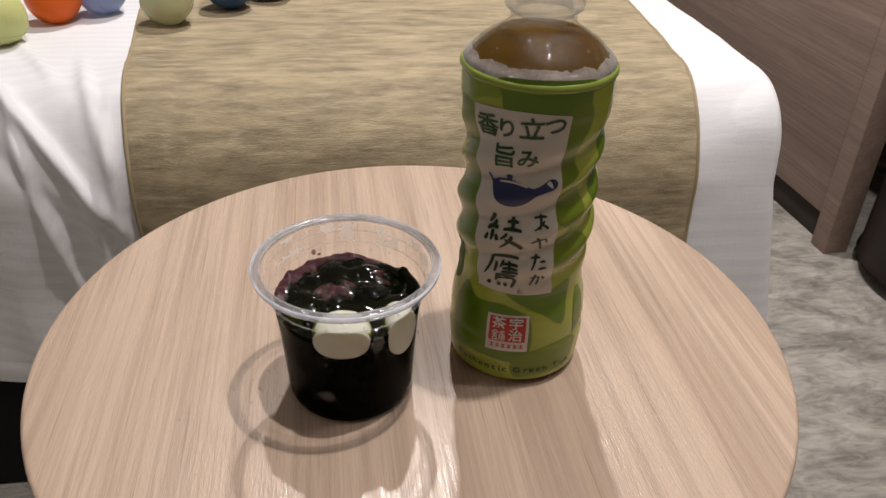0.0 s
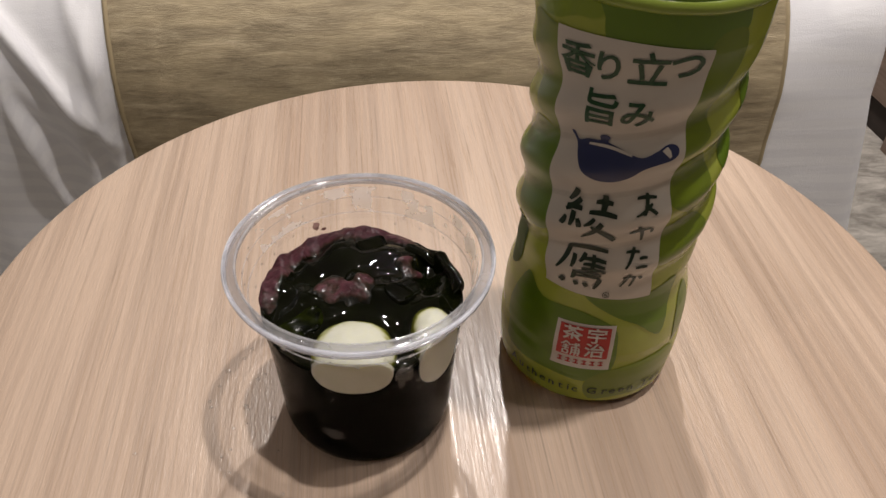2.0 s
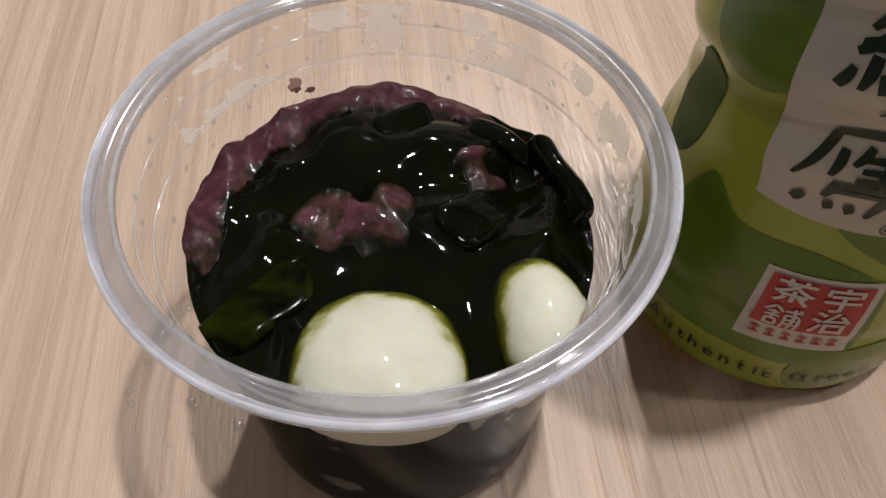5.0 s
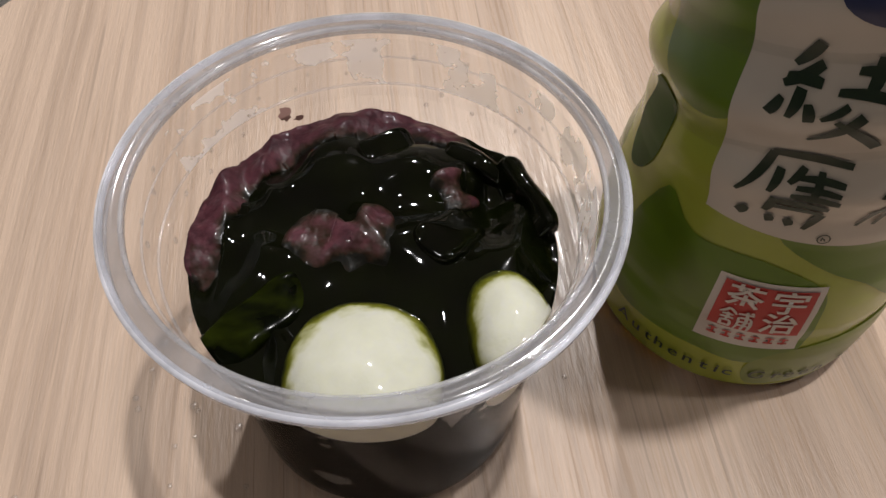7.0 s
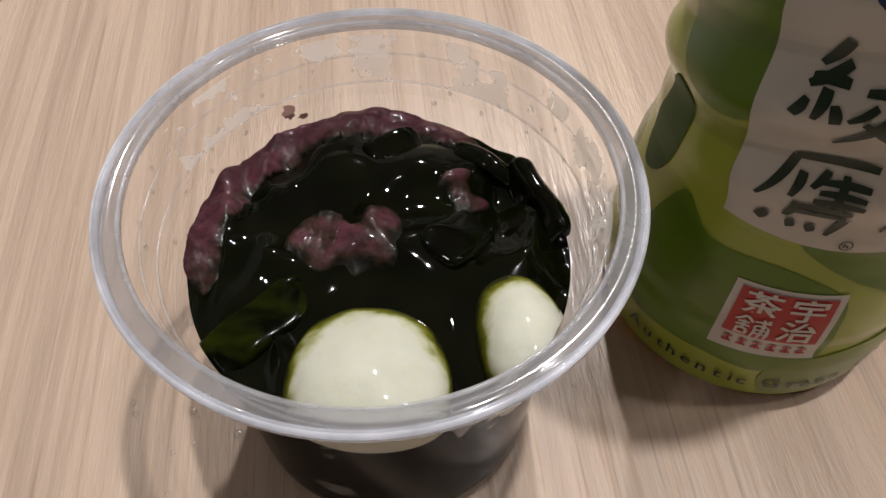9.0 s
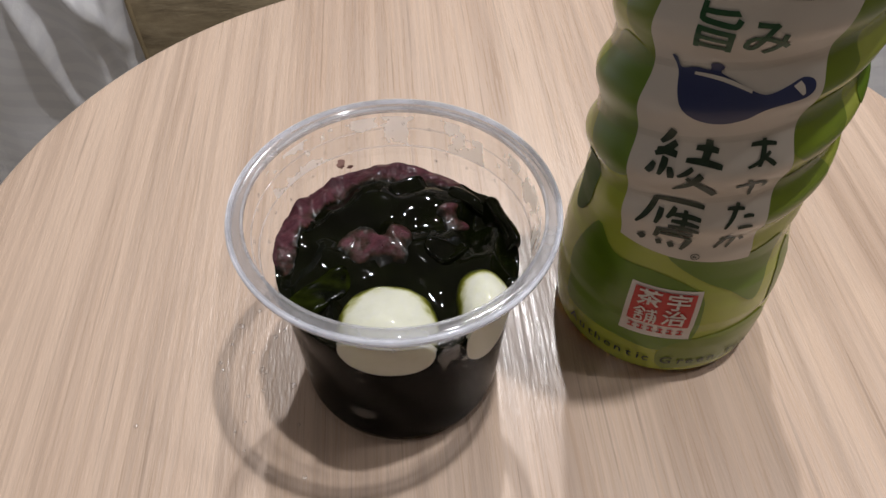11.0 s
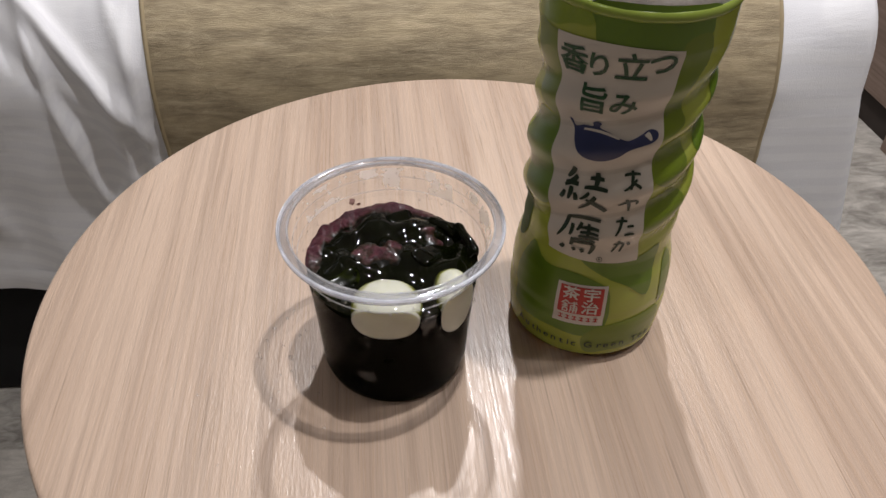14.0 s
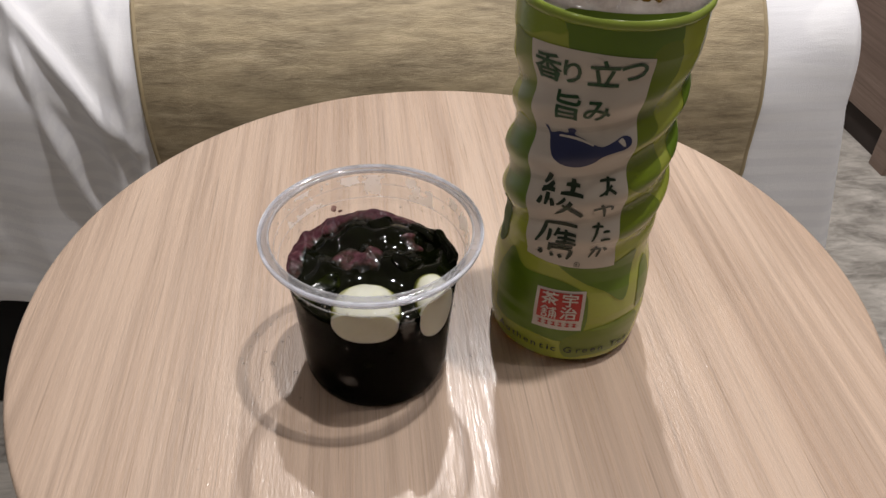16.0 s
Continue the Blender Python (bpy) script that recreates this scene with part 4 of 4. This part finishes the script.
MARK_A = ((-0.30, 0.48, -0.44, 0.20, 0.10, 0.06), (-0.22, 0.28, -0.46, 0.02, 0.09, 0.06), (-0.46, 0.08, -0.16, 0.12, 0.07, 0.08), (-0.30, 0.04, -0.31, -0.24, 0.09, 0.05), (-0.42, -0.08, -0.48, -0.26, 0.06, 0.08), (-0.20, -0.06, -0.14, -0.22, 0.06, 0.08), (0.06, 0.30, 0.36, 0.32, 0.07, 0.07), (0.20, 0.46, 0.20, 0.10, 0.09, 0.07), (-0.02, 0.10, 0.46, 0.12, 0.06, 0.07), (0.10, 0.02, -0.06, -0.16, 0.06, 0.04), (0.24, -0.04, -0.08, -0.46, 0.09, 0.03), (0.06, -0.14, 0.50, -0.46, 0.05, 0.10))
MARK_B = ((-0.34, 0.40, 0.40, 0.44, 0.07, 0.07), (-0.32, 0.40, -0.52, -0.16, 0.09, 0.04), (-0.20, 0.26, -0.22, -0.02, 0.08, 0.05), (0.00, 0.34, -0.08, 0.14, 0.07, 0.05), (-0.02, 0.22, 0.40, 0.24, 0.05, 0.06), (0.00, 0.12, 0.40, 0.13, 0.05, 0.05), (-0.02, 0.02, 0.42, 0.03, 0.05, 0.06), (0.16, 0.34, 0.16, 0.00, 0.06, 0.05), (-0.14, -0.10, 0.36, -0.08, 0.06, 0.06), (-0.12, -0.20, 0.34, -0.18, 0.05, 0.05), (-0.14, -0.06, -0.18, -0.32, 0.07, 0.06), (0.34, -0.20, 0.26, -0.50, 0.09, 0.05), (-0.34, -0.36, -0.42, -0.48, 0.07, 0.09), (-0.12, -0.38, -0.08, -0.48, 0.07, 0.07), (0.06, -0.38, 0.12, -0.48, 0.07, 0.07))
brush_strokes(MARK_A, 0.0175, -32.0, 0.0862, INK)
brush_strokes(MARK_B, 0.0175, -30.7, 0.0652, INK)
SMALL = (((-0.4, 0.28, 0.35, 0.32, 0.12, 0.10), (-0.05, 0.5, -0.05, -0.35, 0.12, 0.10), (0.2, 0.1, -0.35, -0.4, 0.10, 0.08), (0.0, -0.05, 0.4, -0.3, 0.08, 0.12)),
         ((-0.5, 0.05, 0.3, 0.3, 0.11, 0.10), (0.3, 0.3, 0.4, -0.05, 0.10, 0.10), (-0.2, 0.45, 0.1, -0.5, 0.12, 0.10)),
         ((-0.45, 0.25, 0.1, 0.28, 0.10, 0.10), (-0.15, 0.5, -0.4, -0.45, 0.12, 0.08), (0.1, 0.02, 0.42, 0.05, 0.10, 0.09), (0.0, -0.4, 0.45, -0.35, 0.11, 0.10)),
         ((-0.4, 0.2, 0.15, 0.22, 0.11, 0.10), (0.12, 0.2, 0.0, -0.4, 0.11, 0.09), (-0.15, 0.5, -0.4, -0.4, 0.12, 0.08), (0.28, 0.25, 0.45, 0.0, 0.10, 0.13)))
for k, marks in enumerate(SMALL):
    brush_strokes(marks, 0.0078, -3.0 + 0.5 * k, 0.0928 - 0.0103 * k, INK)


def ring_mark(r, w, n=24):
    bm = bmesh.new()
    a = [bm.verts.new(((r + w) * math.cos(2 * math.pi * k / n), (r + w) * math.sin(2 * math.pi * k / n), 0)) for k in range(n)]
    b = [bm.verts.new((r * math.cos(2 * math.pi * k / n), r * math.sin(2 * math.pi * k / n), 0)) for k in range(n)]
    for k in range(n):
        bm.faces.new((a[k], a[(k + 1) % n], b[(k + 1) % n], b[k]))
    stroke(bm, -r * 0.3, -r * 0.5, -r * 0.3, r * 0.5, r * 0.3, r * 0.3)
    stroke(bm, -r * 0.1, r * 0.2, r * 0.4, -r * 0.5, r * 0.3, r * 0.3)
    return bm


skin(ring_mark(0.0010, 0.00022), -14.5, 0.0548, 0.0007, "small_mark", INK, sleeve)


def outline(points, n=6):
    """A filled flat shape through points, smoothed."""
    p = [Vector((x, y)) for x, y in points]
    bm = bmesh.new()
    vs = []
    for i in range(len(p)):
        a, b, c, e = p[i - 1], p[i], p[(i + 1) % len(p)], p[(i + 2) % len(p)]
        for k in range(n):
            t = k / n
            q = 0.5 * (2 * b + (c - a) * t + (2 * a - 5 * b + 4 * c - e) * t * t + (3 * b - a - 3 * c + e) * t ** 3)
            vs.append(bm.verts.new((q.x, q.y, 0)))
    f = bm.faces.new(vs)
    bmesh.ops.triangulate(bm, faces=[f])
    return bm


POT = ((-16.1, 5.6), (-15.0, 5.9), (-13.8, 4.0), (-12.6, 3.6), (-10.0, 4.8), (-6.4, 5.2), (-6.7, 6.6), (-5.0, 7.3), (-3.3, 6.6), (-3.8, 5.2), (0.0, 4.2), (5.5, 2.6), (8.0, 2.9), (11.0, 4.6), (14.0, 6.4), (16.6, 5.8), (17.0, 3.6), (15.2, 1.8), (11.5, 0.6), (7.5, -1.2), (4.5, -4.2), (0.0, -6.6), (-5.0, -6.9), (-9.5, -5.0), (-12.2, -1.2), (-13.8, 2.6))
skin(outline([(x * 0.001, y * 0.001) for x, y in POT], 3), -23.3, 0.1070, 0.0007, "teapot_mark", BLUE_INK, sleeve, "indigo teapot picture", slant=0.03)
bm = brush_block(((-0.30, 0.11, 0.12, 0.09, 0.02, 0.02), (0.40, 0.165, 0.46, 0.09, 0.05, 0.02)), 0.032)
skin(bm, -23.3, 0.1070, 0.0009, "teapot_line", PANEL, sleeve, slant=0.03)

# printed leaf shapes round the panel, as (degrees, millimetres of height)
DEEP_INK = plain("deep_green_print", (0.116, 0.196, 0.013), 0.30)
DARK_INK = plain("dark_leaf_print", (0.045, 0.10, 0.008), 0.65)
MID_INK = plain("mid_green_print", (0.150, 0.205, 0.012), 0.30)
LEAVES = (
    (DEEP_INK, ((-41, 158), (-40.5, 150), (-36, 143), (-15, 143), (10, 143.5), (26, 147.5), (26, 153), (24, 158))),
    (MID_INK, ((10, 146), (26, 148), (31, 138), (24, 130.5), (22.5, 121), (26, 114.5), (18, 110.5), (8, 109.5), (7, 119), (8, 130))),
    (DEEP_INK, ((64, 143), (60, 134), (50, 125.5), (54, 113.5), (46, 101.5), (56, 96), (72, 104), (74, 128), (70, 142))),
    (MID_INK, ((-87, 142.5), (-72, 143), (-60, 141.5), (-57, 129), (-57, 117), (-60, 108.5), (-78, 113.5), (-83, 123), (-87.5, 133.5))),
    (DEEP_INK, ((-87, 107.5), (-76, 110), (-58, 107), (-55, 98), (-55, 77), (-70, 71), (-86, 76), (-97, 84), (-98, 98))),
    (MID_INK, ((10, 103.5), (26, 108), (37, 97.5), (28, 87.5), (8, 94))),
    (MID_INK, ((8, 81), (32, 84.5), (46, 78), (40, 71), (15, 67.5), (8, 74))),
    (DEEP_INK, ((-70, 50.5), (-54, 45.5), (-28, 46), (-6, 41.5), (-2, 32.5), (-3, 21), (-17.5, 14.5), (-40, 15.5), (-72, 14.5), (-77, 21.5), (-79.5, 34.5))),
    (DEEP_INK, ((-27, 52.5), (-9, 54), (12, 54), (34, 57.5), (31, 46), (25.5, 34.5), (9, 41.5), (-8, 46))),
    (MID_INK, ((-17, 14), (-3.5, 21), (30.5, 23.5), (45, 21), (42, 9), (28, 6), (4, 5.5), (-13, 4.6))),
    (DEEP_INK, ((48, 50), (56, 44), (54, 30), (44, 24), (40.5, 30), (41, 42))),
    (DARK_INK, ((-86, 71), (-79, 65), (-80, 56), (-86, 47), (-96, 45), (-102, 52), (-97, 64))),
)


def leaf_print(points, material, out):
    ref = sum(a for a, _ in points) / len(points)
    flat = [(radians(a - ref) * 0.0322, z * 0.001) for a, z in points]
    skin(outline(flat, 4), ref, 0.0, out, "leaf_print", material, sleeve)


for k, (ink, points) in enumerate(LEAVES):
    leaf_print(points, ink, 0.00016 + 0.00001 * k)

# red seal with a white border
def seal_sheet(w, h):
    bm = bmesh.new()
    vs = [bm.verts.new(c) for c in ((-w / 2, -h / 2, 0), (w / 2, -h / 2, 0), (w / 2, h / 2, 0), (-w / 2, h / 2, 0))]
    bm.faces.new(vs)
    bmesh.ops.subdivide_edges(bm, edges=bm.edges, cuts=15, use_grid_fill=True)
    return bm


skin(seal_sheet(0.0196, 0.0206), -22.0, 0.0314, 0.00045, "seal_border", WHITE_INK, sleeve, slant=0.06)
skin(seal_sheet(0.0168, 0.0140), -22.0, 0.0337, 0.0007, "seal", RED_INK, sleeve, "vermilion seal with white characters", slant=0.06)
for sign, deg, z in (("茶", -29.0, 0.0367), ("宇", -15.0, 0.0373), ("治", -15.0, 0.0307)):
    skin(letters(sign, 0.0068, 0.00012), deg, z, 0.00095, "character", WHITE_INK, sleeve, slant=0.06)
SHOP_SIGN = ((-0.24, 0.5, -0.5, 0.22, 0.09, 0.06), (-0.24, 0.5, 0.0, 0.24, 0.08, 0.06), (-0.40, 0.16, -0.08, 0.17, 0.07, 0.07), (-0.24, 0.28, -0.24, -0.10, 0.07, 0.07), (-0.44, 0.0, -0.04, 0.01, 0.07, 0.07), (-0.40, -0.16, -0.08, -0.15, 0.07, 0.07), (-0.38, -0.16, -0.38, -0.44, 0.07, 0.06), (-0.10, -0.16, -0.10, -0.44, 0.07, 0.06), (-0.40, -0.42, -0.08, -0.41, 0.07, 0.07),
             (0.04, 0.32, 0.5, 0.34, 0.07, 0.07), (0.27, 0.5, 0.27, -0.48, 0.08, 0.07), (0.08, 0.14, 0.46, 0.15, 0.07, 0.07), (0.09, 0.14, 0.07, -0.48, 0.07, 0.05), (0.46, 0.14, 0.45, -0.46, 0.07, 0.07), (0.10, -0.06, 0.44, -0.05, 0.06, 0.06), (0.10, -0.24, 0.44, -0.23, 0.06, 0.06), (0.38, 0.50, 0.46, 0.42, 0.08, 0.05))
brush_strokes(SHOP_SIGN, 0.0062, -29.0, 0.0301, WHITE_INK, 0.00095, 0.06)
for k in range(6):
    bm = brush_block(((-0.35, 0.3, 0.35, 0.32, 0.16, 0.16), (0, 0.5, 0, -0.4, 0.16, 0.14), (-0.35, -0.3, 0.35, -0.28, 0.16, 0.16)), 0.0025)
    skin(bm, -34.0 + 4.8 * k, 0.0237 + 0.00012 * k, 0.0007, "shop_mark", RED_INK, sleeve)
WORDS = "Authentic Green Tea"
angle = -66.5
for c in WORDS:
    if c != " ":
        skin(letters(c, 0.0051, 0.00005), angle, 0.0094, 0.00055, "letter", INK, sleeve)
    angle += {"A": 7.0, "G": 7.6, "T": 6.4, "t": 4.8, "i": 4.0, "r": 5.0, " ": 4.4}.get(c, 6.0)

# ---- water drops on the table and the cup ----
def drop(x, y, r):
    bm = lathe([(r * math.cos(a), 0.55 * r * math.sin(a)) for a in np.linspace(0, math.pi / 2 - 0.05, 6)] + [(0, 0.55 * r)], 14)
    ob = finish(bm, "water_drop", WATER)
    ob.matrix_world = pose(x, y, TOP_Z + 0.0001)
    return tagged(ob, "tiny clear water drop on the tabletop", "drop", "water drops on the table")


for x, y, r in ((-0.0721, -0.0420, 0.0011), (-0.0824, -0.0355, 0.0010), (-0.0959, -0.0321, 0.0008), (-0.0905, -0.018, 0.0012), (-0.0850, -0.0120, 0.0009), (-0.0790, -0.0230, 0.0009), (-0.0930, -0.0250, 0.0007), (-0.0860, -0.0450, 0.0007), (-0.1190, -0.0530, 0.0008), (-0.0890, -0.0570, 0.0006), (-0.0700, -0.0560, 0.0007), (0.0035, -0.0380, 0.0007),
                (-0.0821, -0.0071, 0.0008), (-0.0762, -0.0205, 0.0007), (-0.0858, -0.0287, 0.0007), (-0.0814, -0.0369, 0.0007), (-0.0817, -0.0432, 0.0006), (-0.0950, -0.0349, 0.0008), (-0.0863, -0.0540, 0.0006), (-0.0857, -0.0634, 0.0006), (-0.0675, -0.0733, 0.0009), (-0.1071, -0.0875, 0.0006)):
    drop(x, y - 0.005, r * 1.05)
